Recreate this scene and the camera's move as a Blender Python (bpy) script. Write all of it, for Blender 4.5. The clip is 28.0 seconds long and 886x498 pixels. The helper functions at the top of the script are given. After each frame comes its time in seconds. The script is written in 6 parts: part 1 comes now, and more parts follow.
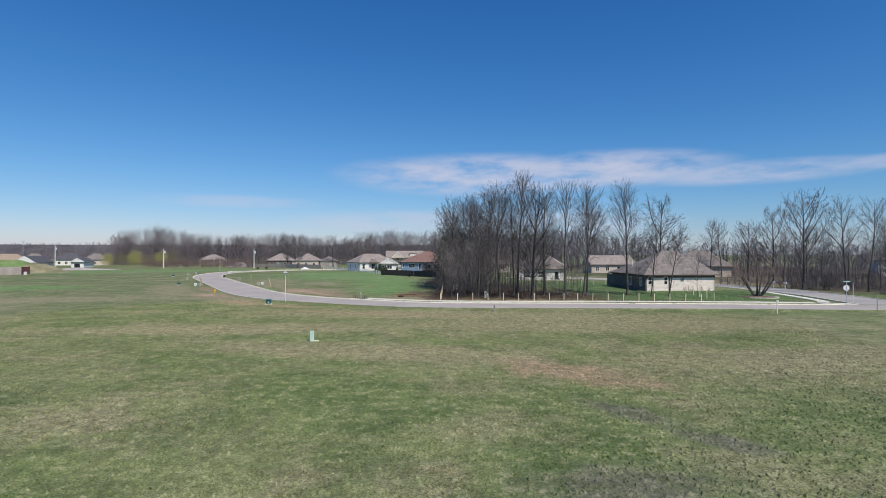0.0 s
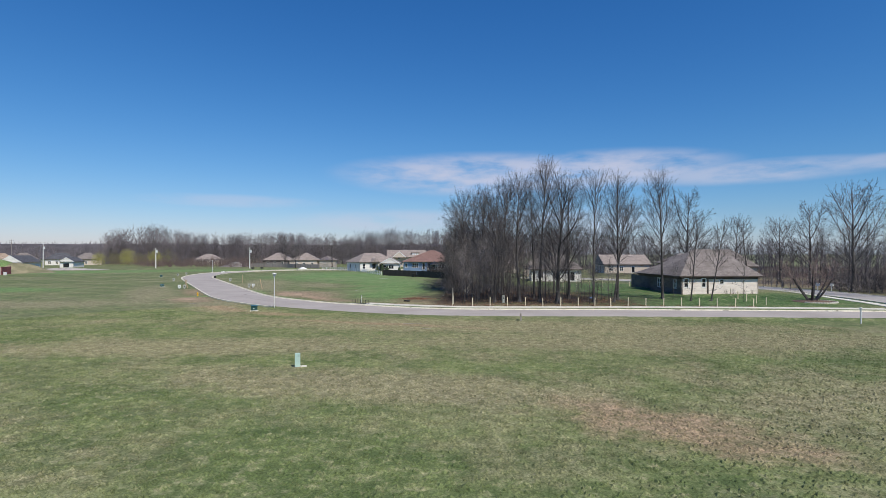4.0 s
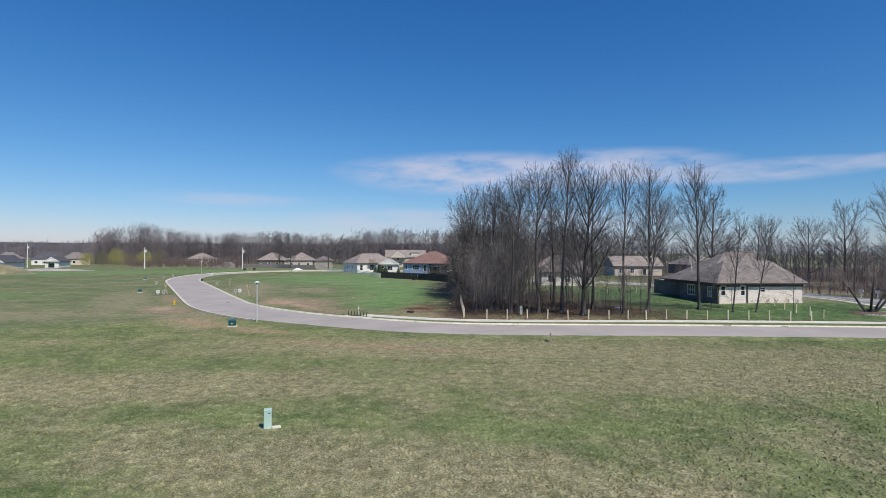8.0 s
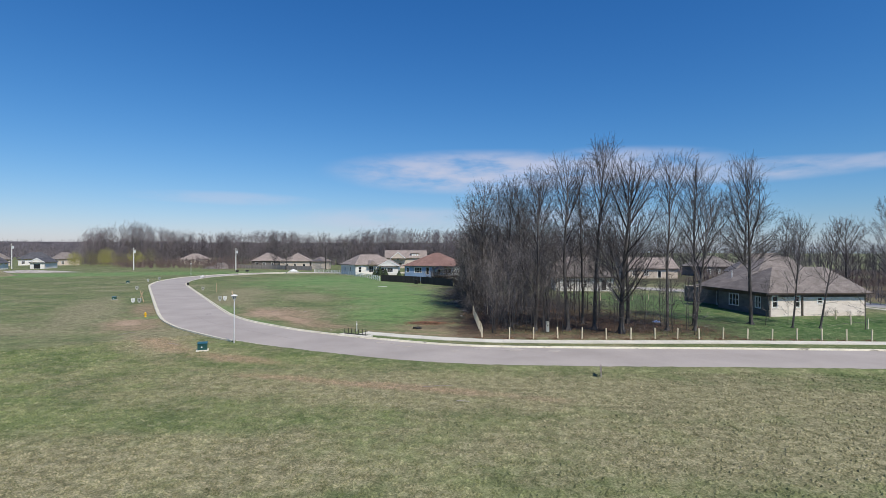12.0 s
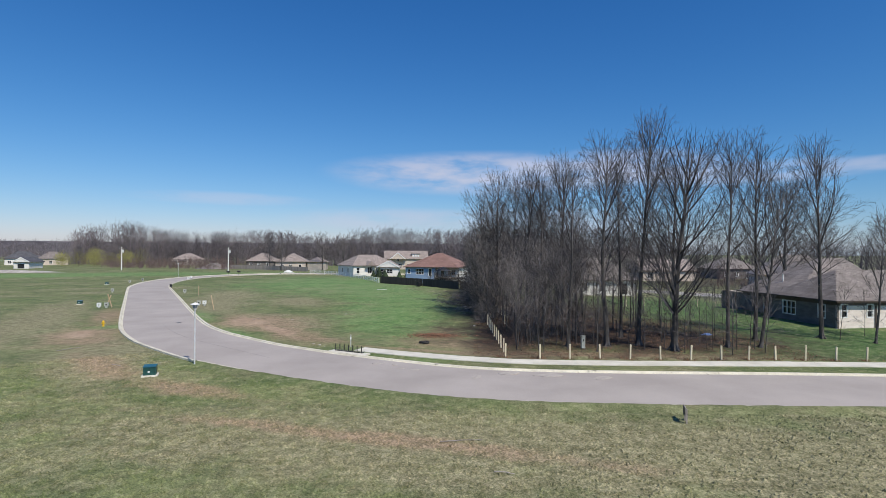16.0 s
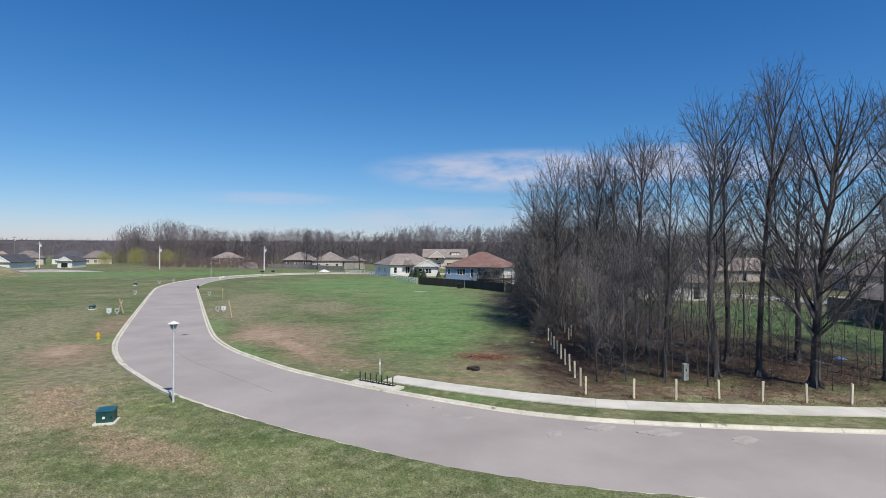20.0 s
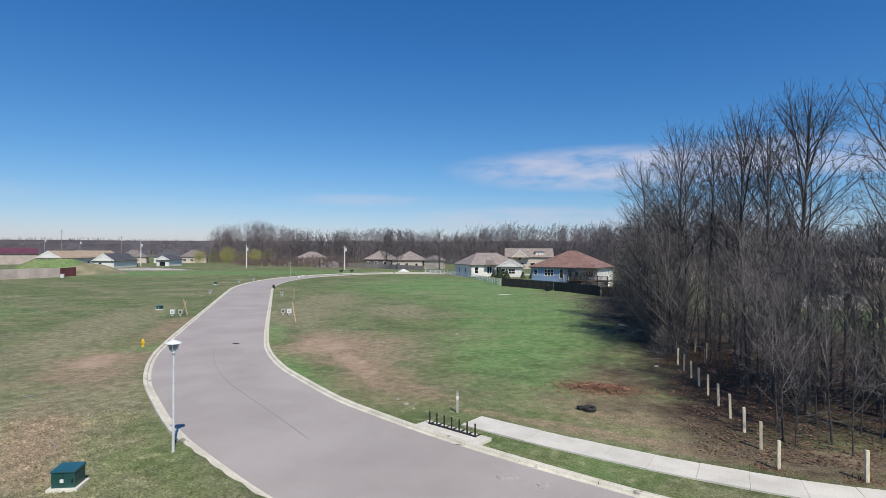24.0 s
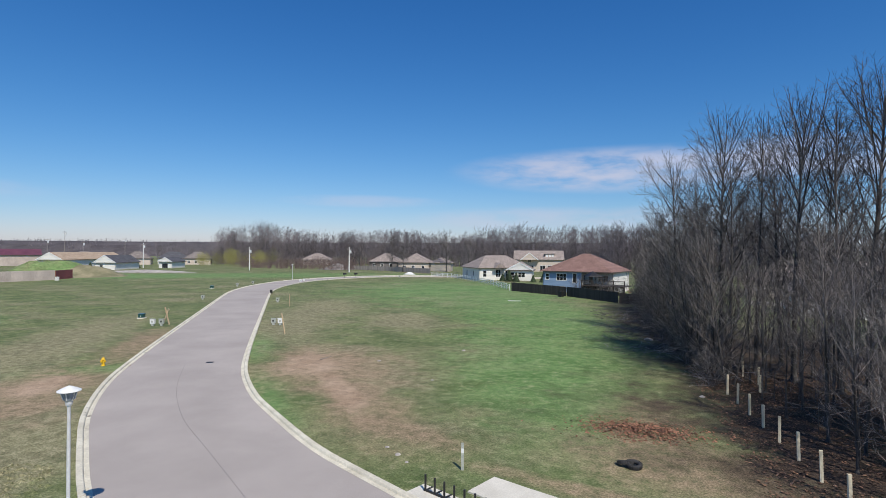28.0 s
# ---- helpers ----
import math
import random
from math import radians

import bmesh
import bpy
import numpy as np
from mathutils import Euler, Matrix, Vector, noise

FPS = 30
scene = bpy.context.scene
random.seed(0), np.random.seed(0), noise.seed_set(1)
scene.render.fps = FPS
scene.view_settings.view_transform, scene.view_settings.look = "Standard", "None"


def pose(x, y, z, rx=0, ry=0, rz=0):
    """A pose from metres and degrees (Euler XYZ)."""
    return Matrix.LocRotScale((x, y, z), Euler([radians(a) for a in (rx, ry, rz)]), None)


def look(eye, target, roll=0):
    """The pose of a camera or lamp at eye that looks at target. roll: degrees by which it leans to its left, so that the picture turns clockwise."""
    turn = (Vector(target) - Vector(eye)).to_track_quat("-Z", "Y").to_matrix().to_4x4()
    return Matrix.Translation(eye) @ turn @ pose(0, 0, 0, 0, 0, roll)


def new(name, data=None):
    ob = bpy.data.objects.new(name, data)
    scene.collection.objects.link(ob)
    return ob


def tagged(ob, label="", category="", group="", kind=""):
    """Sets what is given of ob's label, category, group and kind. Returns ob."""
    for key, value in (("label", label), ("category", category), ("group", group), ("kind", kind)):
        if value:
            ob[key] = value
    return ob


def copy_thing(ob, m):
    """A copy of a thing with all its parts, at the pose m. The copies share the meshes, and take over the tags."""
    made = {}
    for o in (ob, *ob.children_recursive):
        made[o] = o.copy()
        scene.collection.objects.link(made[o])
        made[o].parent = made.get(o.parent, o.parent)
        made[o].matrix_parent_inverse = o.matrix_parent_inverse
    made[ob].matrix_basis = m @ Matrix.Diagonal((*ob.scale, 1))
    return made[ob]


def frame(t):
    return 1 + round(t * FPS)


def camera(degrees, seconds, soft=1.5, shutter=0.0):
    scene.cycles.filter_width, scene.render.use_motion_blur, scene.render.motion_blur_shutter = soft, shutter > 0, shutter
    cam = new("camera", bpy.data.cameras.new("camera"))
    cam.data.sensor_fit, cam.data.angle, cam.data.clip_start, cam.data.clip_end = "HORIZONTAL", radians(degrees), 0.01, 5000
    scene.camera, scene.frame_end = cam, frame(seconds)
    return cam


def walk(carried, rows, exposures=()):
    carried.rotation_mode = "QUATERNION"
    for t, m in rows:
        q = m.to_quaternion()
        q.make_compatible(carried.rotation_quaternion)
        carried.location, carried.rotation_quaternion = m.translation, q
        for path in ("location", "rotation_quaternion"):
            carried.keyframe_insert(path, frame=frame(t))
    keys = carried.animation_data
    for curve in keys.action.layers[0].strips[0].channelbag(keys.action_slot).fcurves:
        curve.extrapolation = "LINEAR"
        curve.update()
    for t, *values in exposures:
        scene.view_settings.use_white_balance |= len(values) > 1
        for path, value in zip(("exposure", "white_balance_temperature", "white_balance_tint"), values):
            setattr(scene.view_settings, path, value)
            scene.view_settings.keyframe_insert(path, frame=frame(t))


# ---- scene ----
cam = camera(78.7, 28.0, soft=0.6)
PATH = [
    (0, (27.457, 3.874, 6.58), (27.297, 5.867, 6.599), 0.0),
    (3, (25.899, 11.452, 6.347), (25.736, 13.445, 6.366), 0.0),
    (4.5, (24.69, 14.766, 6.575), (24.532, 16.759, 6.591), 0.0),
    (8, (23.042, 22.515, 7.134), (22.891, 24.509, 7.147), 0.1),
    (11, (21.456, 29.221, 7.65), (21.309, 31.216, 7.66), 0.1),
    (13, (20.44, 34.194, 7.944), (20.295, 36.189, 7.953), 0.2),
    (15.5, (19.309, 39.966, 7.725), (19.166, 41.961, 7.739), 0.4),
    (17, (18.713, 43.397, 7.519), (18.569, 45.392, 7.527), 0.1),
    (18, (18.227, 45.834, 7.753), (18.081, 47.829, 7.756), 0.1),
    (19, (17.797, 48.336, 7.764), (17.637, 50.329, 7.773), 0.2),
    (19.5, (17.59, 49.59, 7.79), (17.367, 51.577, 7.797), 0.2),
    (20, (17.38, 50.834, 7.819), (17.096, 52.814, 7.824), 0.2),
    (21.5, (16.579, 54.524, 7.51), (16.083, 56.462, 7.521), 0.3),
    (23.5, (15.344, 58.853, 7.556), (14.776, 60.771, 7.563), 0.2),
    (24, (15.17, 59.832, 7.516), (14.595, 61.747, 7.52), 0.2),
    (25, (14.514, 61.738, 7.407), (13.931, 63.651, 7.414), 0.3),
    (26.5, (13.909, 63.79, 7.62), (13.312, 65.699, 7.632), 0.4),
    (28, (13.778, 65.294, 7.812), (13.175, 67.201, 7.821), 0.3),
]
walk(cam, [(t, look(e, g, r)) for t, e, g, r in PATH])

# ---- sky, sun, exposure ----
SUN_AZ, SUN_EL = radians(140.0), radians(51.0)
world = bpy.data.worlds.new("sky")
scene.world = world
world.use_nodes = True
wn, wl = world.node_tree.nodes, world.node_tree.links
wn.clear()


def wnode(kind, **values):
    n = wn.new(kind)
    for k, v in values.items():
        n.inputs[k].default_value = v
    return n


sky = wn.new("ShaderNodeTexSky")
sky.sky_type, sky.sun_disc = "NISHITA", False
sky.sun_elevation, sky.sun_rotation = SUN_EL, SUN_AZ
sky.air_density, sky.dust_density, sky.ozone_density, sky.altitude = 1.0, 0.4, 2.5, 200
channels = wn.new("ShaderNodeSeparateColor")
wl.new(sky.outputs[0], channels.inputs[0])
deep = wn.new("ShaderNodeCombineColor")
# thin streaks of high cloud low over the far woods
coord = wn.new("ShaderNodeTexCoord")
split = wn.new("ShaderNodeSeparateXYZ")
wl.new(coord.outputs["Generated"], split.inputs[0])


def wmath(op, a, b=None, c=None):
    n = wn.new("ShaderNodeMath")
    n.operation = op
    for i, v in enumerate((a, b, c)):
        if v is None:
            continue
        if isinstance(v, (int, float)):
            n.inputs[i].default_value = v
        else:
            wl.new(v, n.inputs[i])
    return n.outputs[0]


# a clear polarised spring sky: red falls off fastest away from the horizon
for k, (power, gain) in enumerate(((1.66, 0.222), (1.12, 0.67), (0.86, 1.46))):
    clipped = wmath("MINIMUM", channels.outputs[k], 10.0)
    wl.new(wmath("MULTIPLY", wmath("POWER", clipped, power), gain), deep.inputs[k])
azim = wmath("ARCTAN2", split.outputs["X"], split.outputs["Y"])
elev = wmath("ARCSINE", split.outputs["Z"])


def wstep(v, lo, hi):
    n = wn.new("ShaderNodeMapRange")
    n.interpolation_type = "SMOOTHSTEP"
    wl.new(v, n.inputs["Value"])
    n.inputs["From Min"].default_value, n.inputs["From Max"].default_value = lo, hi
    return n.outputs["Result"]


def wnoise(sx, sy, scale, detail, rough):
    comb = wn.new("ShaderNodeCombineXYZ")
    wl.new(wmath("MULTIPLY", azim, sx), comb.inputs[0])
    wl.new(wmath("MULTIPLY", elev, sy), comb.inputs[1])
    n = wn.new("ShaderNodeTexNoise")
    wl.new(comb.outputs[0], n.inputs["Vector"])
    n.inputs["Scale"].default_value, n.inputs["Detail"].default_value, n.inputs["Roughness"].default_value = scale, detail, rough
    return n.outputs["Fac"]


def wblob(az, el, waz, wel):
    """A soft streak round one direction: azimuth to the right of +y, elevation, half widths, in degrees."""
    a = wmath("DIVIDE", wmath("SUBTRACT", azim, radians(az)), radians(waz))
    e = wmath("DIVIDE", wmath("SUBTRACT", elev, radians(el)), radians(wel))
    r = wmath("ADD", wmath("MULTIPLY", a, a), wmath("MULTIPLY", e, e))
    return wmath("SUBTRACT", 1.0, wstep(r, 0.0, 1.0))


streaks = wblob(0, 8.3, 18, 2.6)
for spec, share in (((12, 8.5, 14, 2.3), 1.0), ((25, 7.5, 13, 1.3), 0.75), ((36, 7.6, 9, 0.8), 0.6), ((-26, 5.2, 10, 0.8), 0.4), ((-8, 3.4, 15, 1.5), 0.55), ((6, 3.2, 16, 1.7), 0.55), ((70, 6, 20, 1.6), 0.5), ((-75, 5, 25, 1.5), 0.5)):
    streaks = wmath("MAXIMUM", streaks, wmath("MULTIPLY", wblob(*spec), share))
fine = wnoise(6.0, 22.0, 1.6, 7.0, 0.55)
cloud = wmath("MULTIPLY", streaks, wstep(fine, 0.24, 0.64))
cloud = wmath("MULTIPLY", cloud, 0.8)
mix = wn.new("ShaderNodeMixRGB")
wl.new(cloud, mix.inputs["Fac"])
wl.new(deep.outputs[0], mix.inputs["Color1"])
mix.inputs["Color2"].default_value = (6.2, 6.3, 7.6, 1)
back = wn.new("ShaderNodeBackground")
back.inputs["Strength"].default_value = 0.10
wl.new(mix.outputs[0], back.inputs["Color"])
wout = wn.new("ShaderNodeOutputWorld")
wl.new(back.outputs[0], wout.inputs["Surface"])

sun = new("sun", bpy.data.lights.new("sun", "SUN"))
sun.data.energy, sun.data.angle, sun.data.color = 4.4, radians(0.55), (1.0, 0.93, 0.81)
sun.matrix_world = look((60 * math.sin(SUN_AZ) * math.cos(SUN_EL), 60 * math.cos(SUN_AZ) * math.cos(SUN_EL), 60 * math.sin(SUN_EL)), (0, 0, 0))
scene.view_settings.exposure = -0.06

# ---- materials ----


def mat(name, dark, light, scale=1.0, fine=12.0, rough=0.8, bump=0.3, metal=0.0, grain=0.25, vary=0.0, stretch=(1, 1, 1), dist=0.02, island=0.0):
    """A worn surface: two colours mottled at one scale, grain and relief at a finer one; vary shifts whole objects, island loose pieces."""
    m = bpy.data.materials.new(name)
    m.use_nodes = True
    nt = m.node_tree
    n, l = nt.nodes, nt.links
    bs = n["Principled BSDF"]
    co = n.new("ShaderNodeTexCoord")
    mp = n.new("ShaderNodeMapping")
    mp.inputs["Scale"].default_value = stretch
    l.new(co.outputs["Object"], mp.inputs["Vector"])
    big, small = n.new("ShaderNodeTexNoise"), n.new("ShaderNodeTexNoise")
    for t, s, d in ((big, scale, 4.0), (small, fine, 5.0)):
        t.inputs["Scale"].default_value, t.inputs["Detail"].default_value = s, d
        t.inputs["Roughness"].default_value = 0.6
        l.new(mp.outputs[0], t.inputs["Vector"])
    rp = n.new("ShaderNodeValToRGB")
    rp.color_ramp.elements[0].position, rp.color_ramp.elements[1].position = 0.34, 0.66
    rp.color_ramp.elements[0].color, rp.color_ramp.elements[1].color = (*dark, 1), (*light, 1)
    l.new(big.outputs["Fac"], rp.inputs["Fac"])
    hs = n.new("ShaderNodeHueSaturation")
    l.new(rp.outputs["Color"], hs.inputs["Color"])
    mr = n.new("ShaderNodeMapRange")
    mr.inputs["From Min"].default_value, mr.inputs["From Max"].default_value = 0.25, 0.75
    mr.inputs["To Min"].default_value, mr.inputs["To Max"].default_value = 1 - grain, 1 + grain
    l.new(small.outputs["Fac"], mr.inputs["Value"])
    value = mr.outputs["Result"]
    for amount, kind, out in ((vary, "ShaderNodeObjectInfo", "Random"), (island, "ShaderNodeNewGeometry", "Random Per Island")):
        if amount:
            oi, ma = n.new(kind), n.new("ShaderNodeMath")
            rr = n.new("ShaderNodeMapRange")
            rr.inputs["To Min"].default_value, rr.inputs["To Max"].default_value = 1 - amount, 1 + amount
            l.new(oi.outputs[out], rr.inputs["Value"])
            ma.operation = "MULTIPLY"
            l.new(rr.outputs["Result"], ma.inputs[0])
            l.new(value, ma.inputs[1])
            value = ma.outputs[0]
    l.new(value, hs.inputs["Value"])
    l.new(hs.outputs["Color"], bs.inputs["Base Color"])
    bs.inputs["Roughness"].default_value, bs.inputs["Metallic"].default_value = rough, metal
    if bump:
        bp = n.new("ShaderNodeBump")
        bp.inputs["Strength"].default_value, bp.inputs["Distance"].default_value = bump, dist
        l.new(small.outputs["Fac"], bp.inputs["Height"])
        l.new(bp.outputs["Normal"], bs.inputs["Normal"])
    return m


def shingle_mat(name, dark, light):
    m = mat(name, dark, light, 0.8, 20, 0.92, 0.3, grain=0.3)
    n, l = m.node_tree.nodes, m.node_tree.links
    bs = n["Principled BSDF"]
    src = bs.inputs["Base Color"].links[0].from_socket
    br = n.new("ShaderNodeTexBrick")
    co = n.new("ShaderNodeTexCoord")
    mp = n.new("ShaderNodeMapping")
    mp.inputs["Rotation"].default_value = (radians(90), 0, 0)
    l.new(co.outputs["Object"], mp.inputs["Vector"])
    l.new(mp.outputs[0], br.inputs["Vector"])
    br.inputs["Scale"].default_value = 1.0
    br.inputs["Brick Width"].default_value, br.inputs["Row Height"].default_value, br.inputs["Mortar Size"].default_value = 0.33, 0.11, 0.012
    br.inputs["Color1"].default_value, br.inputs["Color2"].default_value = (0.75, 0.75, 0.75, 1), (1.15, 1.15, 1.15, 1)
    br.inputs["Mortar"].default_value = (0.5, 0.5, 0.5, 1)
    mx = n.new("ShaderNodeMixRGB")
    mx.blend_type = "MULTIPLY"
    mx.inputs["Fac"].default_value = 0.7
    l.new(src, mx.inputs["Color1"])
    l.new(br.outputs["Color"], mx.inputs["Color2"])
    l.new(mx.outputs[0], bs.inputs["Base Color"])
    return m


def stained(m):
    """Dark silt and stains with their own outline, laid over a surface."""
    n, l = m.node_tree.nodes, m.node_tree.links
    bs = n["Principled BSDF"]
    src = bs.inputs["Base Color"].links[0].from_socket
    co, t, r, mx = n.new("ShaderNodeTexCoord"), n.new("ShaderNodeTexNoise"), n.new("ShaderNodeMapRange"), n.new("ShaderNodeMixRGB")
    t.inputs["Scale"].default_value, t.inputs["Detail"].default_value, t.inputs["Roughness"].default_value = 0.55, 6.0, 0.65
    l.new(co.outputs["Object"], t.inputs["Vector"])
    l.new(t.outputs["Fac"], r.inputs["Value"])
    r.inputs["From Min"].default_value, r.inputs["From Max"].default_value = 0.62, 0.66
    r.inputs["To Max"].default_value = 0.75
    l.new(r.outputs["Result"], mx.inputs["Fac"])
    l.new(src, mx.inputs["Color1"])
    mx.inputs["Color2"].default_value = (0.13, 0.115, 0.09, 1)
    l.new(mx.outputs[0], bs.inputs["Base Color"])
    return m


M = {
    "bark": mat("bark", (0.030, 0.027, 0.026), (0.125, 0.114, 0.108), 1.6, 16, 0.95, 0.8, vary=0.2, stretch=(1, 1, 0.25), dist=0.05),
    "twig": mat("twig", (0.050, 0.045, 0.045), (0.175, 0.158, 0.155), 0.8, 5, 0.95, 0, vary=0.25, island=0.6),
    "red_twig": mat("red_twig", (0.15, 0.108, 0.098), (0.25, 0.185, 0.17), 0.8, 5, 0.95, 0, vary=0.15, island=0.25),
    "scrub": mat("scrub", (0.070, 0.061, 0.058), (0.22, 0.195, 0.185), 0.6, 5, 0.95, 0, vary=0.25, island=0.6),
    # far woods lean to pale mauve: distance haze put into their colour
    "far_wood": mat("far_wood", (0.112, 0.096, 0.102), (0.225, 0.195, 0.20), 0.03, 0.5, 1.0, 0, island=0.3),
    "ridge_wood": mat("ridge_wood", (0.15, 0.135, 0.15), (0.23, 0.205, 0.22), 0.02, 0.3, 1.0, 0, island=0.3),
    "willow": mat("willow", (0.22, 0.21, 0.07), (0.35, 0.33, 0.12), 0.3, 3, 0.9, 0, island=0.3),
    "evergreen": mat("evergreen", (0.02, 0.035, 0.018), (0.05, 0.075, 0.03), 0.8, 6, 0.9, 0, island=0.35),
    "leaf_litter": mat("leaf_litter", (0.085, 0.05, 0.033), (0.23, 0.132, 0.082), 2, 8, 0.95, 0, island=0.4),
    "red_leaf": mat("red_leaf", (0.16, 0.075, 0.045), (0.34, 0.17, 0.105), 2, 8, 0.95, 0, island=0.4),
    "asphalt": mat("asphalt", (0.350, 0.310, 0.283), (0.425, 0.378, 0.346), 0.18, 30, 0.95, 0.12, grain=0.12),
    "old_asphalt": mat("old_asphalt", (0.32, 0.295, 0.275), (0.40, 0.37, 0.345), 0.15, 20, 0.85, 0.1, grain=0.12),
    "concrete": mat("concrete", (0.58, 0.545, 0.465), (0.72, 0.68, 0.59), 0.7, 18, 0.85, 0.15, vary=0.04, grain=0.12),
    "kerb": stained(mat("kerb", (0.56, 0.515, 0.41), (0.72, 0.675, 0.55), 0.9, 12, 0.88, 0.2, vary=0.05, grain=0.16)),
    "seam": mat("seam", (0.23, 0.21, 0.20), (0.31, 0.285, 0.27), 2, 20, 0.8, 0.1),
    "spill": mat("spill", (0.38, 0.338, 0.305), (0.47, 0.42, 0.375), 2.5, 14, 0.9, 0.1, grain=0.15),
    "tar": mat("tar", (0.05, 0.048, 0.05), (0.09, 0.085, 0.085), 2, 20, 0.7, 0.2),
    "gravel": mat("gravel", (0.3, 0.27, 0.25), (0.5, 0.46, 0.42), 0.6, 8, 0.95, 0.5),
    "dry_bank": mat("dry_bank", (0.16, 0.155, 0.085), (0.30, 0.26, 0.16), 0.35, 4, 1.0, 0.6, dist=0.08),
    "hill": mat("hill", (0.066, 0.057, 0.060), (0.12, 0.104, 0.108), 0.05, 0.5, 1.0, 0.6, grain=0.35, dist=3.0),
    "soil": mat("soil", (0.14, 0.09, 0.06), (0.24, 0.16, 0.11), 1.0, 12, 1.0, 0.6, dist=0.05),
    "mulch": mat("mulch", (0.10, 0.065, 0.05), (0.2, 0.13, 0.09), 2.0, 12, 1.0, 0.8, dist=0.05),
    "galvanised": mat("galvanised", (0.60, 0.61, 0.62), (0.74, 0.75, 0.76), 2, 20, 0.45, 0.05, metal=0.15, grain=0.1),
    "white_paint": mat("white_paint", (0.66, 0.65, 0.62), (0.8, 0.79, 0.76), 1, 14, 0.6, 0.06, grain=0.08),
    "white_trim": mat("white_trim", (0.7, 0.7, 0.69), (0.82, 0.82, 0.81), 1, 14, 0.5, 0.03, grain=0.06),
    "black_steel": mat("black_steel", (0.012, 0.012, 0.013), (0.03, 0.03, 0.03), 3, 30, 0.5, 0.1, metal=0.2),
    "green_steel": mat("green_steel", (0.012, 0.06, 0.055), (0.022, 0.085, 0.075), 1.2, 16, 0.42, 0.05, grain=0.15),
    "green_lid": mat("green_lid", (0.02, 0.09, 0.115), (0.03, 0.12, 0.15), 1.2, 16, 0.32, 0.05, grain=0.12),
    "pale_green": mat("pale_green", (0.40, 0.56, 0.49), (0.52, 0.67, 0.60), 1.5, 16, 0.5, 0.05, grain=0.08),
    "box_grey": mat("box_grey", (0.36, 0.37, 0.33), (0.48, 0.49, 0.44), 1.5, 14, 0.6, 0.08),
    "yellow": mat("yellow", (0.70, 0.42, 0.02), (0.85, 0.55, 0.04), 3, 22, 0.45, 0.08, grain=0.12),
    "rubber": mat("rubber", (0.015, 0.015, 0.016), (0.045, 0.043, 0.042), 4, 25, 0.85, 0.4),
    "lumber": mat("lumber", (0.42, 0.31, 0.19), (0.62, 0.48, 0.32), 1.5, 20, 0.85, 0.2, vary=0.12, stretch=(1, 1, 0.2)),
    "post_wood": mat("post_wood", (0.52, 0.45, 0.32), (0.72, 0.65, 0.49), 1.6, 18, 0.85, 0.25, vary=0.14, stretch=(1, 1, 0.2)),
    "grey_wood": mat("grey_wood", (0.24, 0.21, 0.19), (0.38, 0.34, 0.31), 1.2, 16, 0.9, 0.3, vary=0.18, stretch=(1, 1, 0.2)),
    "dark_wood": mat("dark_wood", (0.035, 0.03, 0.028), (0.075, 0.062, 0.055), 1.2, 16, 0.9, 0.3, vary=0.18, stretch=(1, 1, 0.2)),
    "red_wood": mat("red_wood", (0.22, 0.075, 0.05), (0.34, 0.13, 0.09), 1.2, 16, 0.85, 0.3, vary=0.15, stretch=(1, 1, 0.2)),
    "cream_brick": mat("cream_brick", (0.68, 0.595, 0.535), (0.82, 0.745, 0.685), 0.8, 9, 0.9, 0.35, stretch=(1, 1, 3.5), grain=0.14),
    # also the cream house's brick, darkened for its shaded left side
    "grey_and_shaded_brick": mat("grey_and_shaded_brick", (0.13, 0.118, 0.112), (0.20, 0.182, 0.172), 0.8, 9, 0.9, 0.35, stretch=(1, 1, 3.5), grain=0.14),
    "white_siding": mat("white_siding", (0.68, 0.66, 0.62), (0.82, 0.80, 0.76), 0.6, 5, 0.7, 0.2, stretch=(0.4, 0.4, 6), grain=0.07),
    "blue_siding": mat("blue_siding", (0.22, 0.32, 0.48), (0.29, 0.40, 0.57), 0.6, 5, 0.7, 0.2, stretch=(0.4, 0.4, 6), grain=0.08),
    "tan_siding": mat("tan_siding", (0.5, 0.42, 0.35), (0.64, 0.55, 0.47), 0.6, 5, 0.75, 0.2, stretch=(0.4, 0.4, 6), grain=0.08),
    "brown_trim": mat("brown_trim", (0.055, 0.04, 0.034), (0.10, 0.075, 0.06), 1, 12, 0.6, 0.1),
    "beige_panel": mat("beige_panel", (0.42, 0.35, 0.31), (0.54, 0.46, 0.41), 0.4, 6, 0.7, 0.1, vary=0.06),
    "purple_metal": mat("purple_metal", (0.11, 0.035, 0.055), (0.16, 0.055, 0.08), 0.4, 6, 0.6, 0.1),
    "maroon": mat("maroon", (0.20, 0.045, 0.05), (0.28, 0.07, 0.075), 0.4, 6, 0.65, 0.1, vary=0.06),
    "shingle_sand": shingle_mat("shingle_sand", (0.40, 0.29, 0.20), (0.54, 0.42, 0.31)),
    "shingle_grey": shingle_mat("shingle_grey", (0.17, 0.145, 0.132), (0.275, 0.24, 0.222)),
    "shingle_tan": shingle_mat("shingle_tan", (0.26, 0.215, 0.19), (0.37, 0.31, 0.28)),
    "shingle_red": shingle_mat("shingle_red", (0.21, 0.12, 0.10), (0.30, 0.18, 0.15)),
    "shingle_dark": shingle_mat("shingle_dark", (0.07, 0.07, 0.08), (0.12, 0.12, 0.135)),
    "sign_green": mat("sign_green", (0.01, 0.16, 0.10), (0.015, 0.2, 0.13), 2, 10, 0.45, 0.0, grain=0.05),
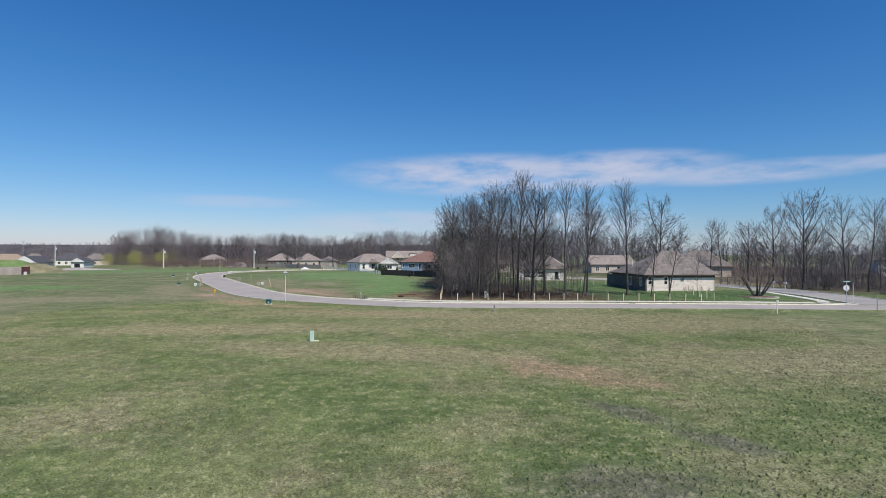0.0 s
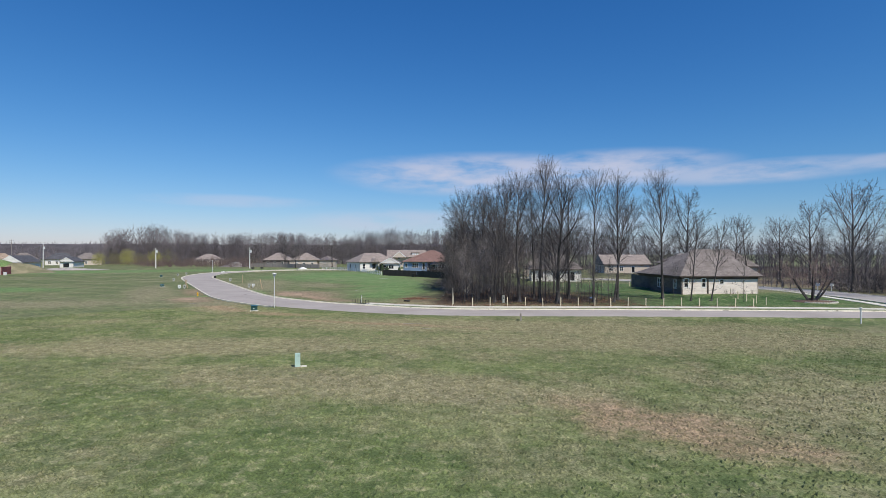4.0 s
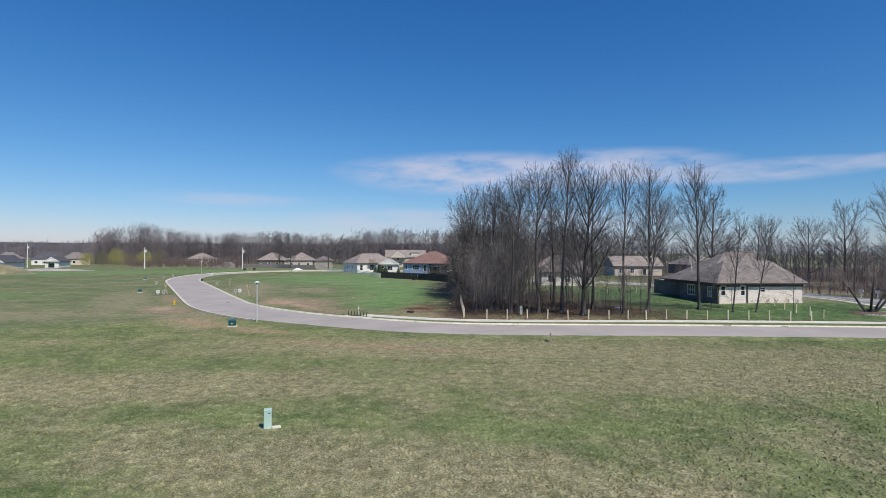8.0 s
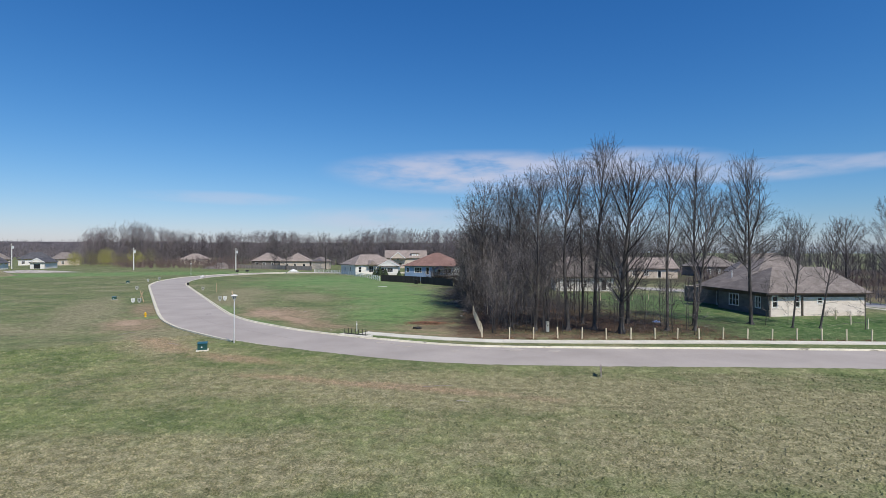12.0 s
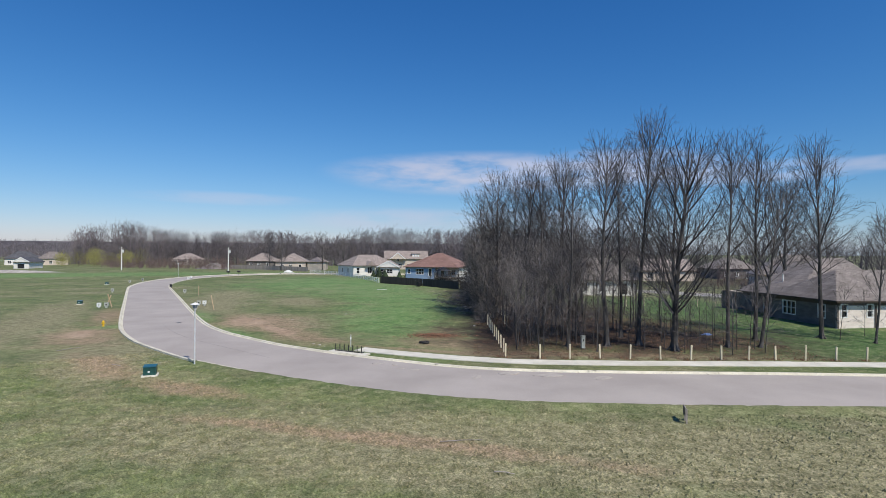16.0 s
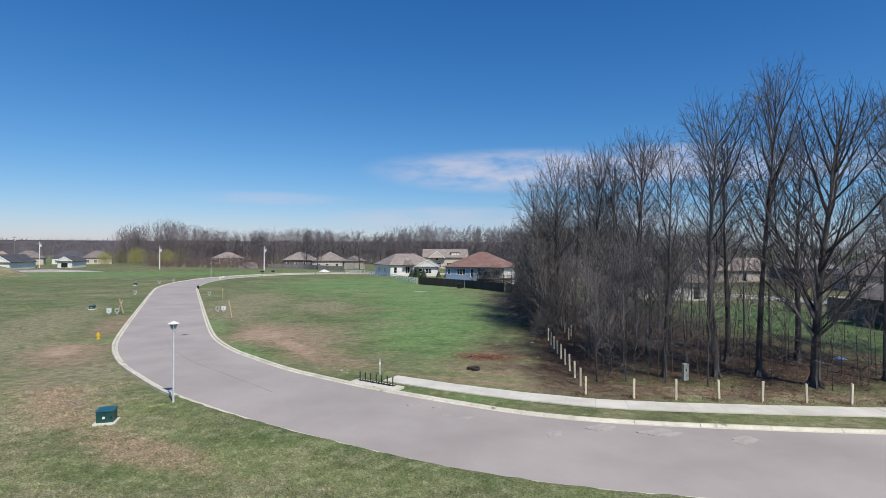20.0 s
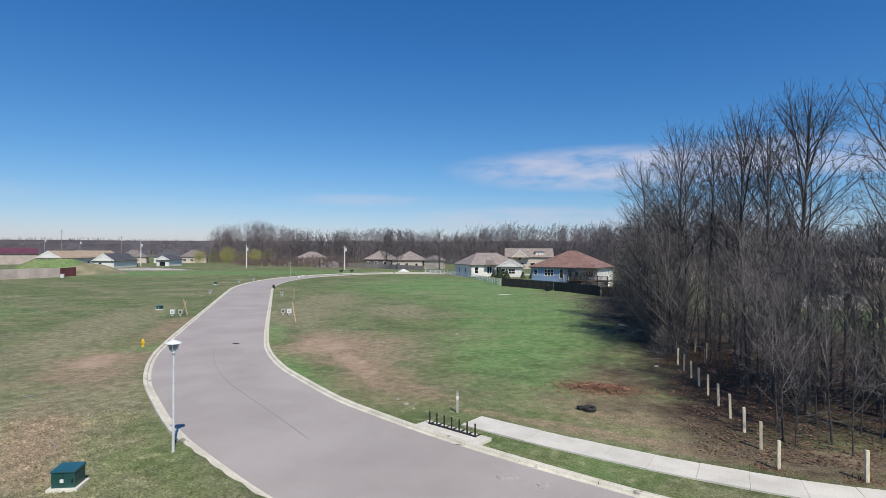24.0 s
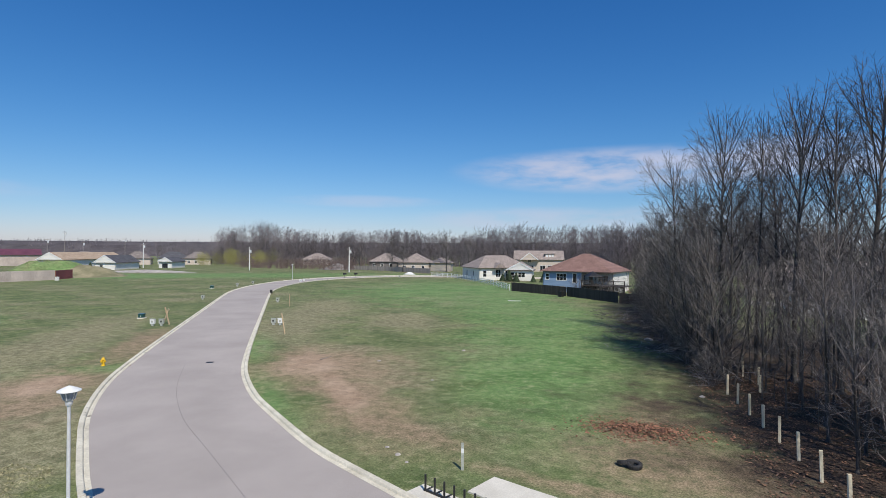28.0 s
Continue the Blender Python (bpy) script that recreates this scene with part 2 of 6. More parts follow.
    "tarp": mat("tarp", (0.06, 0.12, 0.30), (0.20, 0.30, 0.52), 3, 10, 0.4, 0.4),
    "lens": mat("lens", (0.20, 0.23, 0.27), (0.30, 0.34, 0.39), 3, 20, 0.25, 0.0, grain=0.05),
    "pipe": mat("pipe", (0.6, 0.6, 0.57), (0.78, 0.78, 0.75), 3, 20, 0.5, 0.05, grain=0.05),
}
glass = bpy.data.materials.new("window_glass")
glass.use_nodes = True
gb = glass.node_tree.nodes["Principled BSDF"]
gb.inputs["Base Color"].default_value = (0.02, 0.022, 0.026, 1)
gb.inputs["Roughness"].default_value, gb.inputs["IOR"].default_value = 0.06, 1.5
M["glass"] = glass


def ground_material():
    """Spring lawn: two greens, straw and soil, with worn patches of their own shape."""
    m = bpy.data.materials.new("lawn")
    m.use_nodes = True
    n, l = m.node_tree.nodes, m.node_tree.links
    bs = n["Principled BSDF"]
    co = n.new("ShaderNodeTexCoord")

    def calc(op, a, b):
        q = n.new("ShaderNodeMath")
        q.operation = op
        for i, v in enumerate((a, b)):
            if isinstance(v, (int, float)):
                q.inputs[i].default_value = v
            else:
                l.new(v, q.inputs[i])
        return q.outputs[0]

    def noise_tex(scale, detail=5.0, rough=0.6, sx=1.0, sy=1.0, turn=0.0):
        mp = n.new("ShaderNodeMapping")
        mp.inputs["Rotation"].default_value = (0, 0, radians(-turn))
        mp.inputs["Scale"].default_value = (sx, sy, 1)
        l.new(co.outputs["Object"], mp.inputs["Vector"])
        t = n.new("ShaderNodeTexNoise")
        l.new(mp.outputs[0], t.inputs["Vector"])
        t.inputs["Scale"].default_value, t.inputs["Detail"].default_value, t.inputs["Roughness"].default_value = scale, detail, rough
        return t.outputs["Fac"]

    def step(v, lo, hi):
        r = n.new("ShaderNodeMapRange")
        r.interpolation_type = "SMOOTHSTEP"
        l.new(v, r.inputs["Value"])
        r.inputs["From Min"].default_value, r.inputs["From Max"].default_value = lo, hi
        return r.outputs["Result"]

    def blend(fac, a, b):
        q = n.new("ShaderNodeMixRGB")
        for key, v in (("Fac", fac), ("Color1", a), ("Color2", b)):
            if isinstance(v, tuple):
                q.inputs[key].default_value = (*v, 1)
            elif isinstance(v, (int, float)):
                q.inputs[key].default_value = v
            else:
                l.new(v, q.inputs[key])
        return q.outputs[0]

    ragged = noise_tex(0.35, 6.0, 0.7)

    def patch(x, y, rx, ry, turn, edge=0.6):
        """1 inside an oval with a ragged edge, 0 outside."""
        mp = n.new("ShaderNodeMapping")
        mp.vector_type = "TEXTURE"
        mp.inputs["Location"].default_value = (x, y, 0)
        mp.inputs["Rotation"].default_value = (0, 0, radians(turn))
        mp.inputs["Scale"].default_value = (rx, ry, 1e4)
        l.new(co.outputs["Object"], mp.inputs["Vector"])
        ln = n.new("ShaderNodeVectorMath")
        ln.operation = "LENGTH"
        l.new(mp.outputs[0], ln.inputs[0])
        d = calc("ADD", ln.outputs["Value"], calc("MULTIPLY", calc("SUBTRACT", ragged, 0.5), 2.4))
        return calc("SUBTRACT", 1.0, step(d, 1 - edge, 1 + edge))

    def patches(specs):
        out = patch(*specs[0])
        for s in specs[1:]:
            out = calc("MAXIMUM", out, patch(*s))
        return out

    broad, mid, tuft, grit = noise_tex(0.045, 4), noise_tex(0.28, 5, 0.65), noise_tex(1.7, 6, 0.75), noise_tex(12, 5, 0.8)
    rows = calc("MAXIMUM", noise_tex(0.5, 3, 0.5, 0.12, 1.0), noise_tex(0.55, 3, 0.5, 0.9, 0.12, 33))
    green = blend(step(mid, 0.35, 0.65), (0.090, 0.132, 0.046), (0.166, 0.208, 0.080))
    lush = patches(LUSH)
    green = blend(lush, green, blend(step(mid, 0.3, 0.7), (0.104, 0.208, 0.060), (0.178, 0.300, 0.104)))
    deep = patches(DEEP_LAWN)
    green = blend(deep, green, blend(step(mid, 0.3, 0.7), (0.048, 0.112, 0.030), (0.098, 0.175, 0.056)))
    straw = blend(step(tuft, 0.3, 0.7), (0.25, 0.205, 0.125), (0.42, 0.355, 0.24))
    worn = noise_tex(0.13, 7, 0.68)
    dry = calc("ADD", calc("ADD", calc("MULTIPLY", step(broad, 0.42, 0.62), 0.35), calc("MULTIPLY", step(worn, 0.47, 0.63), 0.52)), calc("MULTIPLY", step(rows, 0.52, 0.78), 0.2))
    dry = calc("MULTIPLY", dry, calc("SUBTRACT", 1.0, calc("MULTIPLY", lush, 0.42)))
    dry = calc("MAXIMUM", dry, calc("MULTIPLY", patches(DRY), 0.85))
    dry = calc("MULTIPLY", dry, calc("SUBTRACT", 1.0, calc("MULTIPLY", deep, 0.85)))
    dry = calc("MULTIPLY", dry, calc("ADD", 0.3, calc("MULTIPLY", step(grit, 0.25, 0.75), 0.8)))
    dry = calc("MAXIMUM", dry, calc("MULTIPLY", step(tuft, 0.46, 0.72), 0.5))
    col = blend(dry, green, straw)
    soil = blend(step(grit, 0.3, 0.7), (0.28, 0.195, 0.13), (0.40, 0.285, 0.195))
    col = blend(calc("MULTIPLY", calc("MULTIPLY", patches(SOIL), 0.8), step(tuft, 0.12, 0.62)), col, soil)
    col = blend(calc("MULTIPLY", patches(BARE), 0.9), col, blend(step(mid, 0.3, 0.7), (0.36, 0.252, 0.168), (0.48, 0.352, 0.25)))
    # leaf litter, coloured darker still to deepen the shade under the trees
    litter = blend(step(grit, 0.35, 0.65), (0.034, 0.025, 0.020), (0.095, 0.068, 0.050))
    col = blend(patches(LITTER_SHADE), col, litter)
    mud = blend(step(tuft, 0.3, 0.7), (0.095, 0.084, 0.068), (0.165, 0.148, 0.122))
    wet = calc("MULTIPLY", patches(MUD), step(mid, 0.36, 0.55))
    col = blend(calc("MULTIPLY", wet, 0.65), col, mud)
    hs = n.new("ShaderNodeHueSaturation")
    l.new(col, hs.inputs["Color"])
    # dips of the relief are darkened in colour, as shade between the tufts
    l.new(calc("ADD", calc("ADD", calc("MULTIPLY", step(tuft, 0.3, 0.7), 0.42), calc("MULTIPLY", step(grit, 0.34, 0.66), 0.66)), 0.37), hs.inputs["Value"])
    l.new(hs.outputs[0], bs.inputs["Base Color"])
    l.new(calc("SUBTRACT", 0.95, calc("MULTIPLY", wet, 0.35)), bs.inputs["Roughness"])
    bs.inputs["Specular IOR Level"].default_value = 0.2
    bp = n.new("ShaderNodeBump")
    bp.inputs["Strength"].default_value, bp.inputs["Distance"].default_value = 0.6, 0.05
    l.new(calc("ADD", calc("MULTIPLY", tuft, 0.35), calc("MULTIPLY", grit, 0.6)), bp.inputs["Height"])
    l.new(bp.outputs[0], bs.inputs["Normal"])
    return m


# ovals of ground cover: x, y, half length, half width, turn
LUSH = [(2, 138, 40, 9, 112), (9, 104, 20, 6, 108), (-8, 160, 26, 13, 100), (-66, 102, 14, 7, 10), (-3.5, 89.3, 7, 1.3, -52), (-14, 103, 6, 1.2, 124), (-18, 170, 30, 18, 110), (-110, 200, 60, 16, 30), (-19, 91.5, 4, 1.5, 40)]
DEEP_LAWN = [(62, 92, 26, 9, 5), (50, 112, 14, 16, 0), (47, 95, 9, 9, 0), (47, 110, 8, 12, 0), (46, 126, 12, 8, 0)]
DRY = [(-20, 118, 16, 5, 118), (-9, 122, 9, 4.5, 118), (30, 82.5, 15, 2.0, 0), (110, 150, 30, 24, 0), (28, 62, 34, 5.5, -2), (40, 55, 24, 5, 5), (-24, 132, 14, 5, 120), (5, 50, 18, 4, 10), (-40, 75, 30, 7, 20), (50, 40, 18, 5, 15), (20, 40, 14, 3.5, -8), (-1, 97, 7, 4, 120), (-30, 98, 26, 4, 122), (-8, 78, 12, 4, 125)]
BARE = [(-6.6, 98.6, 3.6, 2.0, 125), (-0.6, 92.2, 4.5, 0.8, -50), (-17.5, 88, 2.6, 1.2, 125)]
SOIL = [(26, 82.6, 11, 0.9, 0), (100, 138, 26, 18, 0), (-4.5, 97.5, 7.0, 4.4, 125), (0.5, 91.5, 7.5, 2.0, -50), (4.6, 87.3, 3.6, 1.3, -20), (-16.5, 87, 6.5, 2.8, 125), (-6.0, 75.5, 5, 1.3, 140), (2.6, 69.9, 4.0, 1.0, -20), (15.4, 89.5, 2.2, 6.0, 0), (-24, 101, 9, 1.8, 122), (32, 34.5, 4.5, 2.0, -35), (16.4, 86.4, 4.6, 3.2, -10), (16, 82.7, 7, 0.7, -15), (15, 63, 9, 0.7, -12)]
# litter and brown ground, with the wood's shade in the same colour
LITTER_SHADE = [(120, 185, 60, 34, -10), (140, 265, 120, 55, -15), (104, 134, 16, 22, 0), (32.5, 91.5, 13.5, 8.0, 0), (108, 118, 26, 15, 30), (28, 96, 13, 10.5, 12), (22.5, 106, 6, 22, 0), (20, 124, 6, 34, 5), (33, 91, 9, 6, 0), (28.5, 110, 9.5, 18, 0), (21.3, 91, 3.6, 10, 0)]
MUD = [(33.2, 27.2, 2.2, 0.9, -50), (35.8, 23.6, 2.0, 0.7, -40), (31.5, 19.5, 3.0, 1.6, 0)]
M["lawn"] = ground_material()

# ---- building blocks ----


def part(name, bm, material, parent, label="", smooth=False):
    """Link a bmesh, or (verts, faces), as one mesh object under a thing or a part."""
    me = bpy.data.meshes.new(name)
    if isinstance(bm, tuple):
        me.from_pydata(bm[0], [], bm[1])
    else:
        bmesh.ops.recalc_face_normals(bm, faces=bm.faces)
        bm.to_mesh(me)
        bm.free()
    me.materials.append(material)
    if smooth:
        me.shade_smooth()
    ob = new(name, me)
    if parent:
        ob.parent = parent
    return tagged(ob, label)


def shared(name, me, parent, m):
    ob = new(name, me)
    ob.parent = parent
    ob.matrix_basis = m
    return ob


def thing(name, at, turn, label, category, group="", kind=""):
    ob = new(name)
    ob.empty_display_size = 0.2
    ob.matrix_basis = pose(at[0], at[1], at[2] if len(at) > 2 else gz(at[0], at[1]), 0, 0, turn)
    return tagged(ob, label, category, group, kind)


def gz(x, y):
    """Height of the ground: flat, with a low rise under the brick house."""
    d = math.hypot((x - 60) / 15, (y - 107) / 14)
    s = min(1, max(0, (1.35 - d) / 0.75))
    return 0.42 * s * s * (3 - 2 * s)


def box(bm, x0, x1, y0, y1, z0, z1, bevel=0.0):
    v = [bm.verts.new(p) for p in ((x0, y0, z0), (x1, y0, z0), (x1, y1, z0), (x0, y1, z0), (x0, y0, z1), (x1, y0, z1), (x1, y1, z1), (x0, y1, z1))]
    fs = [bm.faces.new([v[i] for i in q]) for q in ((3, 2, 1, 0), (4, 5, 6, 7), (0, 1, 5, 4), (1, 2, 6, 5), (2, 3, 7, 6), (3, 0, 4, 7))]
    if bevel:
        es = list({e for f in fs for e in f.edges})
        bmesh.ops.bevel(bm, geom=es, offset=bevel, segments=2, affect="EDGES", profile=0.7)
    return bm


def lathe(bm, profile, n=12, at=(0, 0), m=None):
    """A turned form from (radius, height) pairs, closed at both ends."""
    rings = []
    for r, z in profile:
        ring = [Vector((at[0] + r * math.cos(math.tau * k / n), at[1] + r * math.sin(math.tau * k / n), z)) for k in range(n)]
        rings.append([bm.verts.new(m @ p if m else p) for p in ring])
    for a, b in zip(rings, rings[1:]):
        for k in range(n):
            bm.faces.new((a[k], a[(k + 1) % n], b[(k + 1) % n], b[k]))
    bm.faces.new(rings[0][::-1])
    bm.faces.new(rings[-1])
    return bm


def BM():
    return bmesh.new()


def rail(bm, a, b, w, h):
    """A bar of w by h from a to b."""
    a, b = Vector(a), Vector(b)
    d = (b - a).normalized()
    s = d.cross(Vector((0, 0, 1)))
    s = s.normalized() * w / 2 if s.length > 1e-4 else Vector((w / 2, 0, 0))
    u = s.cross(d).normalized() * h / 2
    q = [bm.verts.new(p + i * s + j * u) for p in (a, b) for i, j in ((-1, -1), (1, -1), (1, 1), (-1, 1))]
    for f in ((0, 1, 2, 3), (7, 6, 5, 4), (0, 4, 5, 1), (1, 5, 6, 2), (2, 6, 7, 3), (3, 7, 4, 0)):
        bm.faces.new([q[i] for i in f])
    return bm


def spline(pts, step):
    """Points at even steps along a smooth curve through pts."""
    out = []
    P = [np.array(p, float) for p in pts]
    P = [2 * P[0] - P[1]] + P + [2 * P[-1] - P[-2]]
    for a, b, c, d in zip(P, P[1:], P[2:], P[3:]):
        for k in range(24):
            t = k / 24
            out.append(0.5 * (2 * b + (c - a) * t + (2 * a - 5 * b + 4 * c - d) * t * t + (3 * b - a - 3 * c + d) * t ** 3))
    out.append(P[-2])
    out = np.array(out)
    s = np.concatenate([[0], np.cumsum(np.hypot(*np.diff(out, axis=0).T))])
    q = np.linspace(0, s[-1], max(2, int(round(s[-1] / step)) + 1))
    return np.stack([np.interp(q, s, out[:, 0]), np.interp(q, s, out[:, 1])], 1)


def normals(c):
    d = np.gradient(c, axis=0)
    d /= np.hypot(d[:, 0], d[:, 1])[:, None]
    return np.stack([d[:, 1], -d[:, 0]], 1)


def ribbon(c, section, drop=0.0):
    """Sweep a cross-section of (offset to the right, height) along a flat curve, with closed ends."""
    nn = normals(c)
    verts, faces, k = [], [], len(section)
    for p, q in zip(c, nn):
        verts += [(p[0] + q[0] * o, p[1] + q[1] * o, z + drop) for o, z in section]
    for i in range(len(c) - 1):
        for j in range(k - 1):
            a = i * k + j
            faces.append((a, a + 1, a + k + 1, a + k))
    faces += [tuple(range(k)), tuple(range(len(verts) - 1, len(verts) - k - 1, -1))]
    return verts, faces


# ---- ground ----
def axis(lo, hi, a, b, fine):
    mid_part = list(np.arange(a, b + 0.01, fine))
    out = [x for x in (-4500, -2500, -1400, -900, -600, -400, -250, -150, -100) if x < a - 5 and x >= lo]
    return out + mid_part + [x for x in (150, 200, 250, 320, 420, 600, 900, 1400, 2500, 4500) if x > b + 5 and x <= hi]


gx, gy = axis(-4500, 4500, -84, 120, 2.0), axis(-4500, 4500, -20, 240, 2.0)
verts, faces = [], []
for y in gy:
    for x in gx:
        near = 1.0 if 5 < y < 66 and -40 < x < 90 else 0.0
        verts.append((x, y, gz(x, y) - 0.10 * near * abs(noise.noise((x * 0.13, y * 0.13, 3.3)))))
w = len(gx)
for j in range(len(gy) - 1):
    for i in range(w - 1):
        a = j * w + i
        faces.append((a, a + 1, a + w + 1, a + w))
sheet = list(verts)
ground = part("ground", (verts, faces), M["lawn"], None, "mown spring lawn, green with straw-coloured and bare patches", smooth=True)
tagged(ground, "", "ground", "", "structure")

# ---- road ----
LANE = [(-4, 226), (-18, 227), (-32, 226), (-44, 223.5), (-54, 217.5), (-60.5, 206.5), (-63.3, 194), (-62.7, 181.5), (-59, 168), (-55, 158.5), (-50.5, 150), (-43, 138.5), (-32, 122), (-21, 105.5), (-14.4, 95.8), (-11, 91.3), (-7.2, 87.2), (-3.8, 84.3), (0.3, 81.1), (3.6, 79.1), (7.5, 77), (12.5, 74.8), (17, 73.2), (22, 72.5), (30, 72.6), (40, 73.1), (60, 73.5), (90, 73.6), (120, 73.0), (150, 72)]
lane = spline(LANE, 1.5)
HALF = 3.98
ROAD_Z = 0.03
road = part("road", ribbon(lane, [(-HALF + 0.3, -0.2), (-HALF + 0.3, ROAD_Z), (-1.5, ROAD_Z + 0.04), (1.5, ROAD_Z + 0.04), (HALF - 0.3, ROAD_Z), (HALF - 0.3, -0.2)]), M["asphalt"], None, "pale grey asphalt street with faint tar seams")
tagged(road, "", "road", "", "structure")
SIDE = [(79.0, 70.5), (79.4, 80), (80.4, 90), (80.6, 99), (79.2, 110), (75, 122), (68, 136), (56, 149), (44, 157), (34, 160)]
side_lane = spline(SIDE, 1.5)
side_lane = side_lane[side_lane[:, 1] > 77.0]
side = part("road", ribbon(side_lane, [(-3.7, -0.2), (-3.7, ROAD_Z + 0.02), (0, ROAD_Z + 0.06), (3.7, ROAD_Z + 0.02), (3.7, -0.2)]), M["old_asphalt"], None, "grey asphalt side street curving behind the houses")
tagged(side, "", "road", "", "structure")

KERB = [(0.0, -0.1), (0.0, ROAD_Z + 0.012), (0.17, ROAD_Z + 0.016), (0.20, 0.125), (0.23, 0.145), (0.38, 0.14), (0.41, 0.125), (0.41, -0.1)]


def kerb_line(c, offset, sign, name, label, skip):
    """A cast kerb with its gutter, in lengths of about three metres parted by joints."""
    root = thing(name, (0, 0, 0), 0, label, "kerb", "", "structure")
    nn = normals(c)
    edge = c + nn * offset * sign
    i = 0
    while i < len(edge) - 1:
        piece = edge[i:i + 3]
        x, y = piece[len(piece) // 2]
        if len(piece) > 1 and not skip(x, y):
            q = np.array(piece)
            d0, d1 = q[1] - q[0], q[-1] - q[-2]
            q[0] += d0 / np.hypot(*d0) * 0.012
            q[-1] -= d1 / np.hypot(*d1) * 0.012
            part("kerb_length", ribbon(q, [(o * sign, z) for o, z in KERB]), M["kerb"], root)
        i += 2
    return root


kerb_line(lane, HALF - 0.42, -1, "kerb_inner", "weathered pale concrete kerb and gutter with dirty joints", lambda x, y: 73 < x < 86 and y > 70)
kerb_line(lane, HALF - 0.42, 1, "kerb_outer", "weathered pale concrete kerb and gutter edging the open field", lambda x, y: False)
kerb_line(side_lane, 3.4, -1, "kerb_side_a", "pale concrete kerb of the side street", lambda x, y: y < 79.5)
kerb_line(side_lane, 3.4, 1, "kerb_side_b", "pale concrete kerb of the side street", lambda x, y: y < 79.5)

# turf creeping over the kerb along the field
vr = random.Random(21)
turf = spline(LANE, 0.45)
tn = normals(turf)
near_side = (turf[:, 0] > 1.5) & (turf[:, 0] < 120) & (turf[:, 1] < 82)
verts, faces = [], []
for p, q in zip(turf[near_side], tn[near_side]):
    lip = HALF - 0.42 + 0.235 + 0.16 * max(0.0, min(1.0, (9 - p[0]) / 8)) + vr.uniform(-0.03, 0.07)
    for o, z in ((lip, 0.10), (lip + 0.03, 0.165 + vr.uniform(-0.01, 0.02)), (HALF + 0.15, 0.16), (HALF + 0.9, -0.02)):
        verts.append((p[0] + q[0] * o, p[1] + q[1] * o, z))
for i in range(len(verts) // 4 - 1):
    for j in range(3):
        a = i * 4 + j
        faces.append((a, a + 1, a + 5, a + 4))
verge = part("grass_verge", (verts, faces), M["lawn"], None, "ragged lip of turf growing over the kerb")
tagged(verge, "", "grass", "", "stuff")

# tar seam and a storm grating in the lane
seam = spline([(-13.6, 94.6), (-10.6, 90.9), (-8.0, 88.1), (-4.8, 85.2), (-1.4, 82.7), (2.0, 80.2), (4.0, 78.7)], 0.8)
seam_ob = part("tar_seam", ribbon(seam, [(-0.013, 0.03), (-0.013, ROAD_Z + 0.046), (0.013, ROAD_Z + 0.046), (0.013, 0.03)]), M["seam"], None, "thin dark tar seam sealed along the asphalt")
tagged(seam_ob, "", "tar seam", "", "structure")
cover = thing("manhole_cover", (-12.8, 96.05, ROAD_Z + 0.03), 35, "round dark iron manhole cover in the asphalt", "manhole cover")
part("plate", lathe(BM(), [(0.25, -0.03), (0.25, 0.012), (0.23, 0.016), (0.0001, 0.018)], 20), M["black_steel"], cover)
part("ring", lathe(BM(), [(0.31, -0.03), (0.31, 0.008), (0.262, 0.008), (0.26, -0.03)], 20), M["tar"], cover)

# ---- pavement ----
WALK = [(9.6, 83.0), (12.6, 81.75), (16.3, 80.5), (20, 79.62), (23.2, 79.3), (30, 79.55), (43, 80.5), (58, 81.0), (71.5, 80.6)]
slab_line = spline(WALK, 1.52)
walkway = thing("pavement", (0, 0, 0), 0, "pale new concrete footpath of square slabs beside the street", "footpath", "", "structure")
snn = normals(slab_line)
for i in range(len(slab_line) - 1):
    a, b = slab_line[i], slab_line[i + 1]
    na, nb = snn[i], snn[i + 1]
    d = (b - a) / np.hypot(*(b - a)) * 0.005
    bm = BM()
    z = 0.055 + 0.006 * math.sin(i * 2.3)
    ring = [a + d - na * 0.70, a + d + na * 0.80, b - d + nb * 0.80, b - d - nb * 0.70]
    lo = [bm.verts.new((p[0], p[1], -0.06)) for p in ring]
    hi = [bm.verts.new((p[0], p[1], z)) for p in ring]
    bm.faces.new(hi)
    for k in range(4):
        bm.faces.new((lo[k], lo[(k + 1) % 4], hi[(k + 1) % 4], hi[k]))
    part("slab", bm, M["concrete"], walkway)
# ramp slab at the corner of the side street
bm = BM()
box(bm, 71.6, 75.4, 77.9, 80.0, -0.05, 0.064)
part("slab", bm, M["concrete"], walkway)
# footpath up the side street
side_slabs = spline([(72.9, 80.9), (74.2, 83.6), (75.0, 90), (75.3, 98), (74.6, 106), (72.3, 114)], 1.52)
snn = normals(side_slabs)
for i in range(len(side_slabs) - 1):
    a, b, na, nb = side_slabs[i], side_slabs[i + 1], snn[i], snn[i + 1]
    d = (b - a) / np.hypot(*(b - a)) * 0.005
    bm = BM()
    ring = [a + d - na * 0.7, a + d + na * 0.7, b - d + nb * 0.7, b - d - nb * 0.7]
    lo = [bm.verts.new((p[0], p[1], -0.06)) for p in ring]
    hi = [bm.verts.new((p[0], p[1], gz(*p) + 0.055 + 0.005 * math.sin(i * 1.7))) for p in ring]
    bm.faces.new(hi)
    for k in range(4):
        bm.faces.new((lo[k], lo[(k + 1) % 4], hi[(k + 1) % 4], hi[k]))
    part("slab", bm, M["concrete"], walkway)

# ---- trees ----


